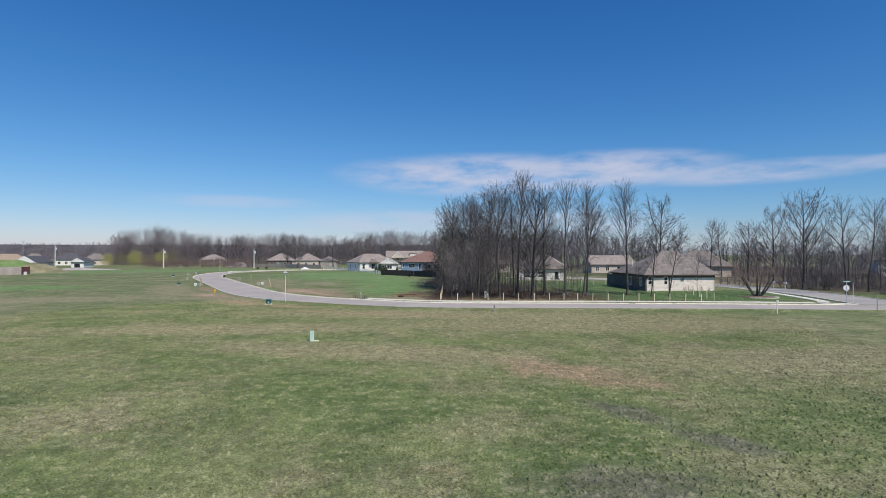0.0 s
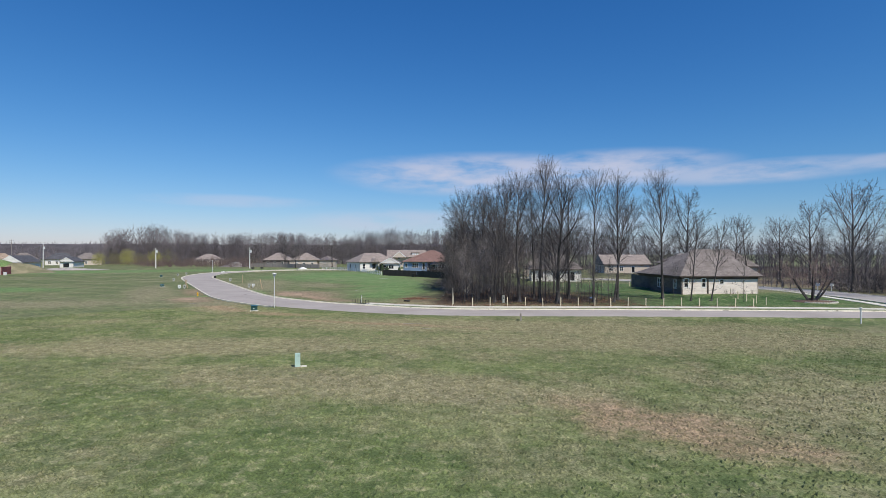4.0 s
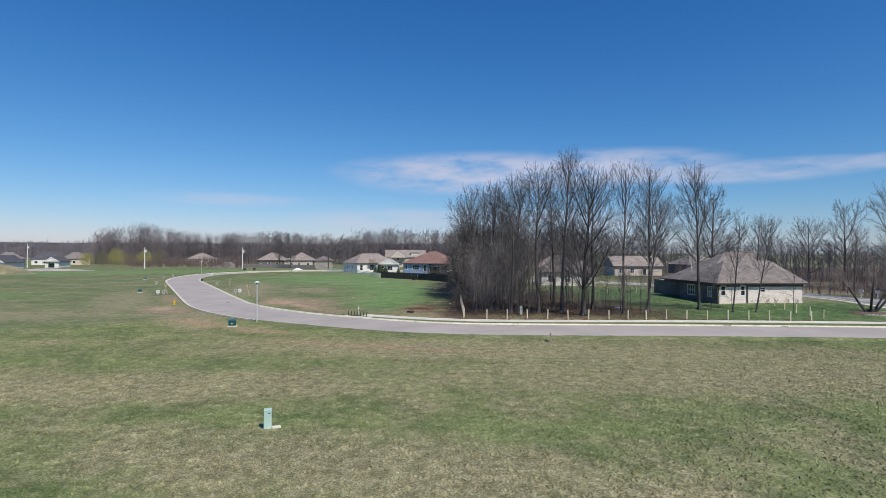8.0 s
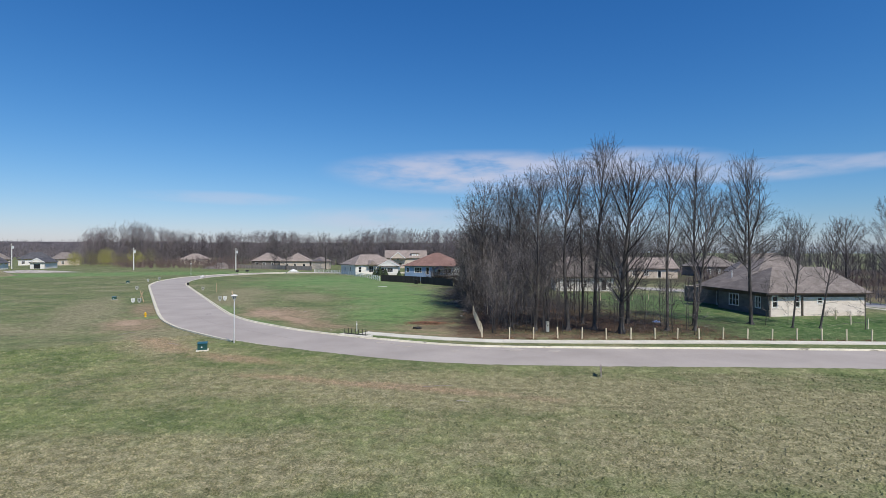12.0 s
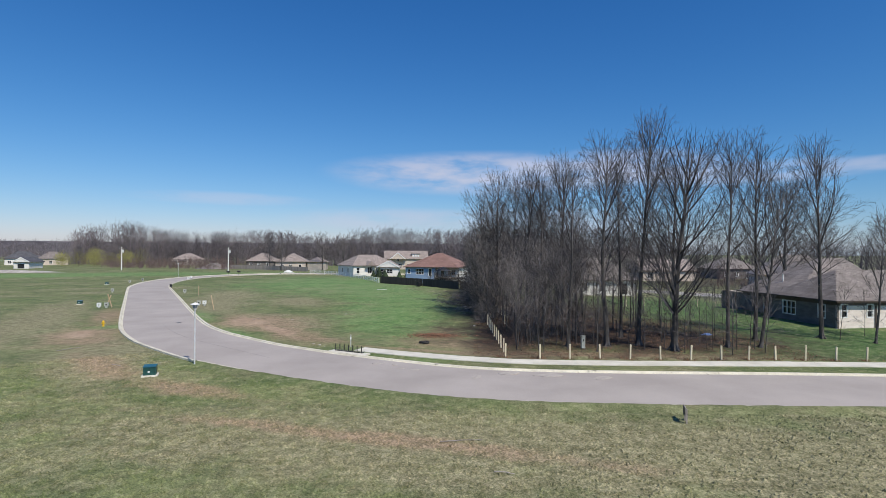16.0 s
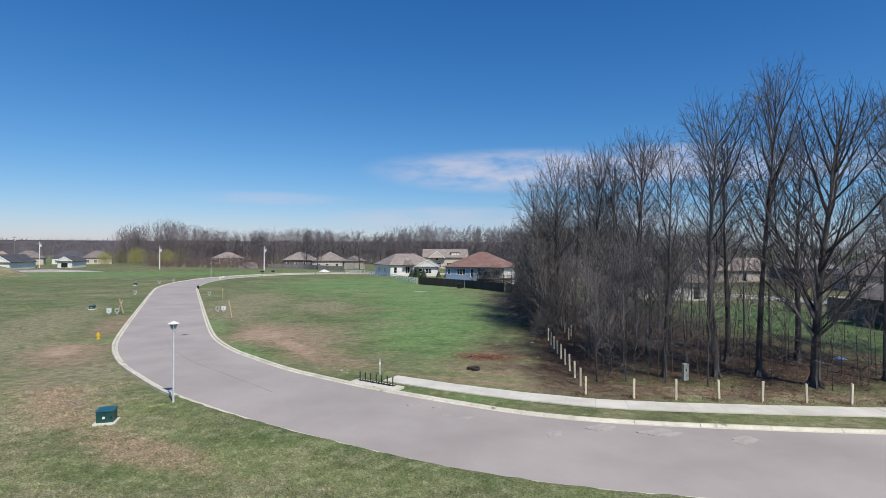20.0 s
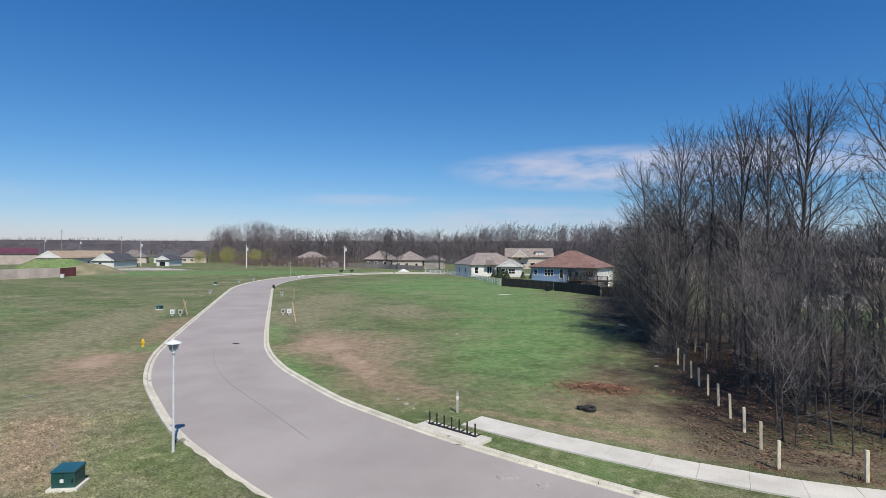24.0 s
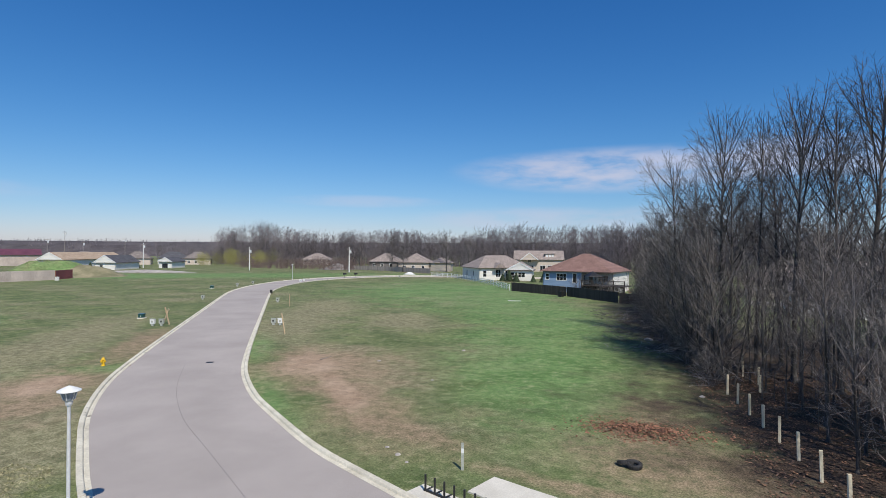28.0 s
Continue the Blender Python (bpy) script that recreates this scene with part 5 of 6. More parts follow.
lathe(bm, [(0.24, -0.03), (0.23, 0.012), (0.001, 0.02)], 14)
part("soil_collar", bm, M["dry_bank"], ped)
stone = thing("paving_stone", (14.62, 44.0), 30, "pale flat stone lying beside the pedestal", "stone")
part("slab", box(BM(), -0.17, 0.17, -0.11, 0.11, -0.03, 0.055, 0.03), M["concrete"], stone)

hyd = thing("fire_hydrant", (-18.95, 93.1), 10, "yellow fire hydrant standing in worn grass", "fire hydrant")
hyd.scale = (0.8, 0.8, 0.74)
part("flange", lathe(BM(), [(0.17, -0.05), (0.17, 0.06), (0.12, 0.08), (0.12, 0.09)], 14), M["yellow"], hyd)
part("barrel", lathe(BM(), [(0.115, 0.09), (0.115, 0.52), (0.15, 0.54), (0.15, 0.58), (0.13, 0.6)], 14), M["yellow"], hyd)
part("bonnet", lathe(BM(), [(0.135, 0.6), (0.12, 0.68), (0.07, 0.74), (0.035, 0.75), (0.035, 0.81), (0.001, 0.82)], 14), M["yellow"], hyd)
for a, r in ((0, 0.062), (180, 0.062), (270, 0.085)):
    m = pose(0, 0, 0.42, 0, 0, a) @ pose(0, 0, 0, 0, 90, 0)
    part("nozzle", lathe(BM(), [(r, 0.08), (r, 0.17), (r * 1.25, 0.175), (r * 1.25, 0.215), (r * 0.4, 0.22), (r * 0.4, 0.25)], 10, (0, 0), m), M["yellow"], hyd)


def meter_box(at, turn, material, label, h=0.85):
    root = thing("service_pedestal", at, turn, label, "utility pedestal", "service pedestals")
    root.scale = (0.72, 0.72, 0.78)
    bm = BM()
    box(bm, -0.17, 0.17, -0.12, 0.12, -0.1, h * 0.32, 0.012)
    part("stand", bm, M["box_grey"], root)
    bm = BM()
    box(bm, -0.34, 0.34, -0.17, 0.17, h * 0.3, h, 0.03)
    part("cabinet", bm, material, root)
    bm = BM()
    box(bm, -0.13, 0.13, -0.19, -0.165, h * 0.52, h * 0.78, 0.008)
    part("hatch", bm, M["black_steel"] if material is M["box_grey"] else M["box_grey"], root)
    bm = BM()
    box(bm, -0.36, 0.36, -0.19, 0.19, h - 0.01, h + 0.05, 0.015)
    part("lid", bm, material, root)
    return root


for x, y, white in ((-31.5, 109.4, 1), (-30.75, 109.8, 0), (-19.6, 114.3, 1), (-20.35, 114.2, 0), (-48.3, 135.5, 0), (-64.0, 163.5, 0), (-66.0, 171.5, 0), (-34.6, 135.6, 0), (-60, 182, 1), (-61.5, 186, 1), (-46.5, 222.5 - 9, 0)):
    meter_box((x, y), 15, M["white_trim"] if white else M["box_grey"], "white service pedestal with a small hatch" if white else "weathered grey service pedestal with a dark hatch")


def stake(at, lean_x, lean_y, h, label, w=0.11):
    root = thing("marker_stake", at, 0, label, "stake", "survey stakes")
    bm = BM()
    rail(bm, (0, 0, -0.15), (lean_x, lean_y, h), w, w)
    part("pole", bm, M["lumber"], root)
    return root


stake((-31.6, 110.8), 0.7, 0.1, 1.6, "long wooden stake leaning across another")
stake((-30.6, 110.7), -0.7, 0.1, 1.75, "long wooden stake leaning across another")
stake((-15.6, 109.2), -0.6, 0.3, 1.9, "wooden stake leaning beside the pedestals", 0.09)
stake((-29.5, 131.0), 0, 0, 1.7, "upright wooden survey stake in the grass", 0.09)
for x, y in ((-60.0, 205), (-57.5, 207.0)):
    mb = thing("mailbox", (x, y), 30, "dark mailbox on a short post by the far kerb", "mailbox", "mailboxes")
    part("post", box(BM(), -0.05, 0.05, -0.05, 0.05, -0.1, 1.0), M["dark_wood"], mb)
    bm = BM()
    box(bm, -0.5, 0.5, -0.3, 0.3, 1.0, 1.5, 0.08)
    part("box", bm, M["black_steel"], mb)
for x, y in ((82.6, 112.8), (83.8, 111.0)):
    mb = thing("mailbox", (x, y), 30, "white mailbox on a post beside the side street", "mailbox", "mailboxes")
    part("post", box(BM(), -0.06, 0.06, -0.06, 0.06, -0.1, 0.9), M["white_paint"], mb)
    part("box", box(BM(), -0.2, 0.2, -0.28, 0.28, 0.9, 1.35, 0.06), M["white_paint"], mb)

# barred guard over the kerb inlet
inlet = thing("kerb_inlet", (9.15, 81.05, 0.0), -24.5, "pale concrete apron of the storm inlet in the kerb", "storm inlet")
bm = BM()
box(bm, -1.7, 1.7, -0.42, 0.5, -0.1, 0.122, 0.015)
part("apron", bm, M["concrete"], inlet)
guard = thing("inlet_guard", (9.15, 81.2, 0.122), -24.5, "black steel inlet guard with seven upright rods", "inlet guard")
part("base_bar", box(BM(), -1.28, 1.28, -0.03, 0.03, 0.0, 0.06, 0.008), M["black_steel"], guard)
for k in range(7):
    x = -1.22 + k * 0.4067
    bm = BM()
    lathe(bm, [(0.034, 0.05), (0.034, 0.52), (0.028, 0.53)], 8, (x, 0))
    part("rod", bm, M["black_steel"], guard)
    bm = BM()
    rail(bm, (x, 0, 0.02), (x, 0.34, 0.02), 0.04, 0.04)
    part("foot", bm, M["black_steel"], guard)

mk = thing("marker_post", (8.65, 83.95), 10, "flat grey plastic marker post with a white band", "marker post")
part("blade", box(BM(), -0.05, 0.05, -0.015, 0.015, -0.1, 0.98, 0.008), M["box_grey"], mk)
part("band", box(BM(), -0.052, 0.052, -0.019, 0.019, 0.62, 0.78), M["white_trim"], mk, "white band")
mk = thing("lot_sign", (28.4, 66.4), 79, "low lot sign on two weathered posts, its board coloured as in shade", "sign")
for x in (-0.2, 0.2):
    part("post", box(BM(), x - 0.045, x + 0.045, -0.035, 0.035, -0.1, 0.66, 0.01), M["grey_wood"], mk)
# dark brown carries the board's shaded face, the paler frame its lit edge
part("board", box(BM(), -0.30, 0.30, 0.037, 0.06, 0.34, 0.70, 0.006), M["brown_trim"], mk, "board coloured dark for its shaded face")
bm = BM()
for z in (0.33, 0.685):
    box(bm, -0.33, 0.33, 0.032, 0.066, z, z + 0.03)
for x in (-0.33, 0.30):
    box(bm, x, x + 0.03, 0.032, 0.066, 0.361, 0.684)
part("frame", bm, M["grey_wood"], mk, "weathered frame, pale for its lit edge")
wp = thing("marker_post", (59.6, 66.6), 0, "white round marker post with a flat cap", "marker post")
part("tube", lathe(BM(), [(0.06, -0.1), (0.06, 1.35), (0.05, 1.36)], 10), M["white_paint"], wp)
part("cap", lathe(BM(), [(0.13, 1.33), (0.13, 1.44), (0.1, 1.5)], 10), M["white_paint"], wp)
wp = thing("marker_post", (69.5, 65.8), 0, "slim dark marker post at the road's edge", "marker post")
part("tube", lathe(BM(), [(0.045, -0.1), (0.045, 2.2), (0.04, 2.21)], 8), M["grey_wood"], wp)

st = thing("stop_sign", (74.0, 77.9), 0, "octagonal sign seen from behind, with green street blade", "traffic sign")
part("post", lathe(BM(), [(0.035, -0.1), (0.035, 3.1)], 8), M["galvanised"], st)
part("plate", lathe(BM(), [(0.40, -0.012), (0.40, 0.012)], 8, (0, 0), pose(0, 0.05, 2.2, 90, 0, 0) @ pose(0, 0, 0, 0, 0, 22.5)), M["white_paint"], st, "bare pale back of the octagon")
part("street_blade", box(BM(), -0.55, 0.55, -0.01, 0.01, 2.95, 3.12), M["sign_green"], st, "green street name blade")
part("writing_bar", box(BM(), -0.40, 0.40, -0.016, -0.011, 3.0, 3.07), M["white_trim"], st)
st2 = thing("sign_post", (74.6, 77.6), 0, "plain steel sign post beside the octagonal sign", "sign post")
part("post", lathe(BM(), [(0.03, -0.1), (0.03, 2.9)], 8), M["galvanised"], st2)

# ---- fence posts round the wood ----
post_bm = BM()
box(post_bm, -0.052, 0.052, -0.052, 0.052, -0.2, 1.04, 0.012)
post_me = bpy.data.meshes.new("post")
post_bm.to_mesh(post_me)
post_bm.free()
post_me.materials.append(M["post_wood"])
line = [(20.9 + 2.17 * k, 81.0 + 0.0019 * (2.17 * k) ** 2 if k < 12 else 81.0 + 0.045 * (2.17 * k) - 0.02) for k in range(18)]
line = [(x, 80.95 + 0.9 * min(1, (x - 20.9) / 18) + max(0, x - 39) * 0.02) for x, _ in line]
line = [(x + float(np.interp(x, (20.9, 23, 37, 41, 58), (0, 0.3, 0.25, -0.1, -0.35))), y - float(np.interp(x, (20.9, 23, 36, 40), (0, 0.35, 0.4, 0)))) for x, y in line]
line += [(20.85 - 0.068 * k * 1.95, 81.0 + 1.95 * (k + 1)) for k in range(9)]
line += [(60.2, 84.8), (60.1, 87.1), (60.1, 89.8), (60.2, 92.5), (60.6, 95.6)]
line += [(21.6 + 0.4 * (k % 2), 99.5 + 2.1 * k) for k in range(6)]
line += [(40 + 2.6 * k, 121 + 0.25 * k) for k in range(6)]
for x, y in line:
    ob = new("fence_post", post_me)
    ob.matrix_basis = pose(x, y, gz(x, y), rng.uniform(-2, 2), rng.uniform(-2, 2), rng.uniform(-12, 12)) @ Matrix.Diagonal((1, 1, rng.uniform(0.95, 1.05), 1))
    tagged(ob, "pale square wooden fence post without rails", "fence post", "fence posts round the wood")
# tufts of dead grass at the feet of the front posts
verts, faces = [], []
for x, y in line[:18]:
    for _ in range(70):
        a, r = rng.uniform(0, math.tau), rng.random() * 0.5
        px, py, h = x + r * 1.5 * math.cos(a) - 0.2, y + r * math.sin(a), rng.uniform(0.06, 0.22)
        q = len(verts)
        g = gz(px, py)
        verts += [(px - 0.02, py, g), (px + 0.02, py + 0.01, g), (px + rng.uniform(-0.12, 0.12), py + rng.uniform(-0.1, 0.1), g + h)]
        faces.append((q, q + 1, q + 2))
tufts = part("dead_grass", (verts, faces), M["leaf_litter"], None, "tufts of dead grass round the fence posts")
tagged(tufts, "", "dead grass", "", "stuff")

# ---- fences of the far lots ----
board_bm = BM()
box(board_bm, -0.145, 0.145, -0.012, 0.012, 0.03, 1.75)
board_me = bpy.data.meshes.new("board")
board_bm.to_mesh(board_me)
board_bm.free()
board_me.materials.append(M["dark_wood"])
grey_me = board_me.copy()
grey_me.materials[0] = M["grey_wood"]


def board_fence(pts, me, material, label, h=1.0, pitch=0.3):
    root = thing("board_fence", (0, 0, 0), 0, label, "fence")
    for (x0, y0), (x1, y1) in zip(pts, pts[1:]):
        L, a = math.hypot(x1 - x0, y1 - y0), math.degrees(math.atan2(y1 - y0, x1 - x0))
        for k in range(int(L / pitch)):
            s = (k + 0.5) * pitch / L
            shared("board", me, root, pose(x0 + (x1 - x0) * s, y0 + (y1 - y0) * s, rng.uniform(-0.02, 0.02), 0, rng.uniform(-0.6, 0.6), a) @ Matrix.Diagonal((pitch / 0.3, 1, h, 1)))
        bm = BM()
        rail(bm, (x0, y0 + 0.06, 1.4 * h), (x1, y1 + 0.06, 1.4 * h), 0.05, 0.1)
        rail(bm, (x0, y0 + 0.06, 0.4 * h), (x1, y1 + 0.06, 0.4 * h), 0.05, 0.1)
        part("fence_rail", bm, material, root)


board_fence([(-5.7, 172.4), (5.9, 162.7), (14.5, 152.5)], board_me, M["dark_wood"], "dark brown close-boarded fence below the blue house", 0.98)
board_fence([(14.6, 152.2), (19.5, 150.5)], board_me, M["red_wood"], "red-brown board fence at the edge of the wood", 0.9)
board_fence([(-96, 272), (-72, 262), (-48, 246)], grey_me, M["grey_wood"], "weathered grey board fence behind the far lots", 1.0, 0.4)

rails = thing("rail_fence", (0, 0, 0), 0, "white three-rail fence along the far lots", "fence")
run = spline([(-40, 224), (-31.8, 218.3), (-22, 203.5), (-13.4, 189), (-6.4, 174.2)], 2.4)
for p in run:
    ob = part("post", box(BM(), p[0] - 0.07, p[0] + 0.07, p[1] - 0.07, p[1] + 0.07, -0.1, 1.3), M["white_paint"], rails)
for a, b in zip(run, run[1:]):
    for z in (0.4, 0.78, 1.15):
        bm = BM()
        rail(bm, (*a, z), (*b, z), 0.05, 0.13)
        part("rail", bm, M["white_paint"], rails)

# evergreens beside the white house
for k, (x, y, h) in enumerate(((-12.5, 206.5, 2.8), (-10.6, 206, 2.2), (-3.5, 206, 2.4), (-14.5, 207.5, 1.7), (-6, 205, 1.6), (-191, 233, 2.5), (-188, 236, 2.8), (-185, 240, 2.4), (-183, 243, 2.6), (-180, 246, 2.2))):
    root = thing("evergreen", (x, y), 0, "dark green conical evergreen shrub beside the house", "shrub", "evergreens")
    part("trunk", lathe(BM(), [(0.08, -0.1), (0.06, h * 0.4), (0.02, h * 0.9)], 6), M["bark"], root)
    verts, faces = [], []
    for _ in range(420):
        z = h * rng.random() ** 1.3
        r = (0.12 + 0.42 * h * (1 - z / h)) * (0.7 + 0.4 * rng.random())
        a = rng.uniform(0, math.tau)
        s = 0.16 + 0.1 * rng.random()
        px, py = r * math.cos(a), r * math.sin(a)
        q = len(verts)
        verts += [(px - s * math.sin(a), py + s * math.cos(a), z), (px + s * math.sin(a), py - s * math.cos(a), z), (px * 1.25, py * 1.25, z - s * 0.6), (px * 0.6, py * 0.6, z + s * 1.4)]
        faces += [(q, q + 2, q + 3), (q + 1, q + 3, q + 2)]
    part("foliage", (verts, faces), M["evergreen"], root)

# ---- utility poles ----
for x, y, h in ((-122.4, 244.4, 9.1), (-78.7, 243.8, 9.1), (-180, 248.8, 10.8), (-237, 249, 13), (-243, 262, 17), (-231, 262, 12), (-226, 281, 14)):
    root = thing("utility_pole", (x, y), 20, "pale utility pole with a grey transformer can and crossarm", "utility pole", "utility poles")
    w = 1.0 if y < 249 and x > -185 else 0.55
    part("pole", lathe(BM(), [(0.24 * w, -0.2), (0.2 * w, h * 0.5), (0.15 * w, h)], 10), M["pipe"] if w == 1.0 else M["grey_wood"], root)
    part("crossarm", box(BM(), -1.0, 1.0, -0.3, -0.16, h - 0.75, h - 0.6), M["grey_wood"], root)
    part("transformer_can", lathe(BM(), [(0.1, h - 2.2), (0.32, h - 2.15), (0.32, h - 1.15), (0.12, h - 1.05)], 12, (0.48, -0.1)), M["galvanised"], root, "grey transformer can")
    for dx in (-0.85, 0.0, 0.85):
        part("insulator", lathe(BM(), [(0.05, h - 0.6), (0.07, h - 0.5), (0.04, h - 0.42)], 6, (dx, -0.23)), M["lens"], root)

# ---- far edge of the field ----
wallp = thing("site_fence", (0, 0, 0), 0, "long beige panel fence ending in red-brown panels", "fence")
pts = spline([(-125.5, 138), (-124.5, 152), (-122.6, 167.2)], 2.4)
for a, b in zip(pts, pts[1:]):
    bm = BM()
    rail(bm, (*a, 1.2), (*b, 1.2), 0.12, 2.6)
    part("panel", bm, M["beige_panel"], wallp)
pts = spline([(-122.6, 167.4), (-124.8, 171.4), (-126.8, 175.2)], 2.2)
for a, b in zip(pts, pts[1:]):
    bm = BM()
    rail(bm, (*a, 1.15), (*b, 1.15), 0.12, 2.5)
    part("panel", bm, M["maroon"], wallp, "red-brown panel")
mst = thing("marker_post", (-119.5, 165.5), 0, "short white marker post in front of the fence", "marker post")
part("tube", box(BM(), -0.35, 0.35, -0.3, 0.3, -0.1, 0.95, 0.05), M["white_paint"], mst)


def heap(name, at, rx, ry, h, turn, material, label, category):
    verts, faces, n, k = [], [], 40, 12
    c, s = math.cos(radians(turn)), math.sin(radians(turn))
    for i in range(k + 1):
        r = i / k
        for j in range(n):
            a = math.tau * j / n
            x, y = r * rx * math.cos(a), r * ry * math.sin(a)
            bump = 1 + 0.45 * noise.noise((x * 0.12 + at[0], y * 0.12 + at[1], 2)) + 0.15 * noise.noise((x * 0.5, y * 0.5, 5))
            z = h * (0.5 + 0.5 * math.cos(math.pi * r)) * bump - 0.05
            verts.append((at[0] + x * c - y * s, at[1] + x * s + y * c, z))
    for i in range(k):
        for j in range(n):
            faces.append((i * n + j, i * n + (j + 1) % n, (i + 1) * n + (j + 1) % n, (i + 1) * n + j))
    ob = part(name, (verts, faces), material, None, label, smooth=True)
    return tagged(ob, "", category)


heap("earth_mound", (-138.5, 178.5), 16, 10, 5.0, 55, M["lawn"], "grassed mound of earth at the field's far side", "mound")
heap("earth_mound", (-131.5, 183.0), 12, 9, 3.7, 55, M["dry_bank"], "dry straw-covered shoulder of the earth mound", "mound")
heap("gravel_heap", (-143, 214), 22, 4.0, 0.9, 20, M["gravel"], "low pale spread of gravel at the field's edge", "gravel")
heap("gravel_heap", (-52, 236), 2.6, 1.8, 0.9, 0, M["white_paint"], "small white heap by the far kerb", "heap")
heap("brush_pile", (-97, 268), 9, 5, 2.6, 20, M["scrub"], "heap of brown brush by the far lots", "brush pile")

# ---- loose things on the lots ----
def tyre(at, m, label):
    root = new("tyre")
    root.matrix_basis = pose(*at) @ m @ Matrix.Diagonal((0.88, 0.88, 0.88, 1))
    tagged(root, label, "tyre", "discarded tyres")
    bm = BM()
    rings = []
    for k in range(24):
        a = math.tau * k / 24
        rings.append([bm.verts.new(((0.245 + 0.085 * math.cos(b)) * math.cos(a), (0.245 + 0.085 * math.cos(b)) * math.sin(a), 0.09 * math.sin(b))) for b in [math.tau * j / 10 for j in range(10)]])
    for k in range(24):
        p, q = rings[k], rings[(k + 1) % 24]
        for j in range(10):
            bm.faces.new((p[j], q[j], q[(j + 1) % 10], p[(j + 1) % 10]))
    part("carcass", bm, M["rubber"], root, smooth=True)
    for k in range(30):
        a = math.tau * k / 30
        bm = BM()
        box(bm, 0.318, 0.338, -0.022, 0.022, -0.07, 0.07)
        ob = part("tread_block", bm, M["rubber"], root)
        ob.matrix_basis = pose(0, 0, 0, 0, 0, math.degrees(a))


tyre((14.5, 86.1, 0.12), pose(0, 0, 0, 8, 4, 0), "black discarded tyre lying on bare ground")
tyre((14.2, 86.25, 0.10), pose(0, 0, 0, -14, 12, 50), "black discarded tyre leaning on another")


def leaves(name, centre, sx, sy, count, label, h=0.03, inside=None, material="leaf_litter"):
    verts, faces = [], []
    for _ in range(count):
        if inside:
            x, y = inside()
        else:
            x, y = rng.gauss(centre[0], sx), rng.gauss(centre[1], sy)
        z = gz(x, y) + 0.012 + h * rng.random() * (math.exp(-((x - centre[0]) / sx) ** 2 - ((y - centre[1]) / sy) ** 2) if not inside else 1)
        s, a = rng.uniform(0.04, 0.09), rng.uniform(0, math.tau)
        c, d = math.cos(a) * s, math.sin(a) * s
        q = len(verts)
        verts += [(x - c, y - d, z), (x + d * 0.6, y - c * 0.6, z + rng.uniform(0, 0.04)), (x + c, y + d, z + rng.uniform(-0.01, 0.04)), (x - d * 0.6, y + c * 0.6, z)]
        faces.append((q, q + 1, q + 2, q + 3))
    ob = part(name, (verts, faces), M[material], None, label)
    return tagged(ob, "", "fallen leaves", "", "stuff")


leaves("leaf_pile", (15.0, 90.5), 1.3, 0.7, 1500, "spread pile of red-brown fallen leaves", 0.22, None, "red_leaf")


def wood_floor():
    while True:
        x, y = rng.uniform(18.5, 45), rng.uniform(81.8, 106)
        if x < 44.5 - 0.1 * (y - 86):
            return x, y


leaves("fallen_leaves", (30, 92), 10, 8, 20000, "brown fallen leaves carpeting the wood's floor", 0.03, wood_floor)


def twig_heap(at, size, count, label):
    wd = Wood()
    for _ in range(count):
        p = Vector((rng.gauss(0, size), rng.gauss(0, size * 0.6), rng.uniform(0.02, 0.5 * size)))
        d = Vector((rng.uniform(-1, 1), rng.uniform(-1, 1), rng.uniform(-0.15, 0.35)))
        wd.tube(sweep(rng, p, d, rng.uniform(0.6, 1.8), 3, 0, 0.15), 0.022, 0.006, 3)
    ob = new("brush_heap", wd.mesh("brush_heap", M["scrub"]))
    ob.matrix_basis = pose(*at, 0)
    tagged(ob, label, "brush heap", "brush heaps", "stuff")


for x, y, s in ((15.8, 116, 1.3), (15.2, 121, 1.5), (14.6, 128, 1.5), (14.0, 135, 1.6), (17.0, 110.5, 1.2)):
    twig_heap((x, y), s, 70, "tangled heap of cut grey-brown branches")
for (x0, y0), (x1, y1) in (((-12.9, 79.7), (-12.2, 81.4)), ((-5.5, 75.6), (-4.3, 74.9)), ((17.5, 62.8), (19.2, 63.1)), ((-6.2, 99.5), (-6.0, 101.0)), ((19.6, 60.0), (20.3, 59.8))):
    s = thing("fallen_stick", ((x0 + x1) / 2, (y0 + y1) / 2), 0, "pale dry stick lying in the grass", "stick", "sticks in the grass")
    wd = Wood()
    a, b = Vector(((x0 - x1) / 2, (y0 - y1) / 2, 0.04)), Vector(((x1 - x0) / 2, (y1 - y0) / 2, 0.05))
    wd.tube([a, a.lerp(b, 0.5) + Vector((0.03, 0.02, 0.02)), b], 0.024, 0.014, 6)
    ob = new("stem", wd.mesh("stem", M["grey_wood"]))
    ob.parent = s
for x, y, s in ((5.9, 84.6, 0.12), (6.5, 84.0, 0.07), (5.2, 85.2, 0.09), (2.5, 106.5, 0.15), (-2.1, 100.6, 0.14), (3.3, 96.4, 0.1), (18.4, 97.5, 0.16), (16.8, 117.0, 0.4)):
    r = thing("stone", (x, y), s * 900, "small pale stone lying on the lot", "stone", "stones on the lot")
    bm = BM()
    bmesh.ops.create_icosphere(bm, subdivisions=2, radius=s)
    for v in bm.verts:
        v.co *= 1 + 0.3 * noise.noise(v.co * 4 / s * 0.3 + Vector((x, y, 0)))
        v.co.z *= 0.45
    part("rock", bm, M["gravel"], r)
gp = thing("utility_pedestal", (27.3, 85.4), 15, "weathered grey utility pedestal between the trunks", "utility pedestal")
part("shell", box(BM(), -0.15, 0.15, -0.12, 0.12, -0.1, 0.95, 0.03), M["box_grey"], gp)
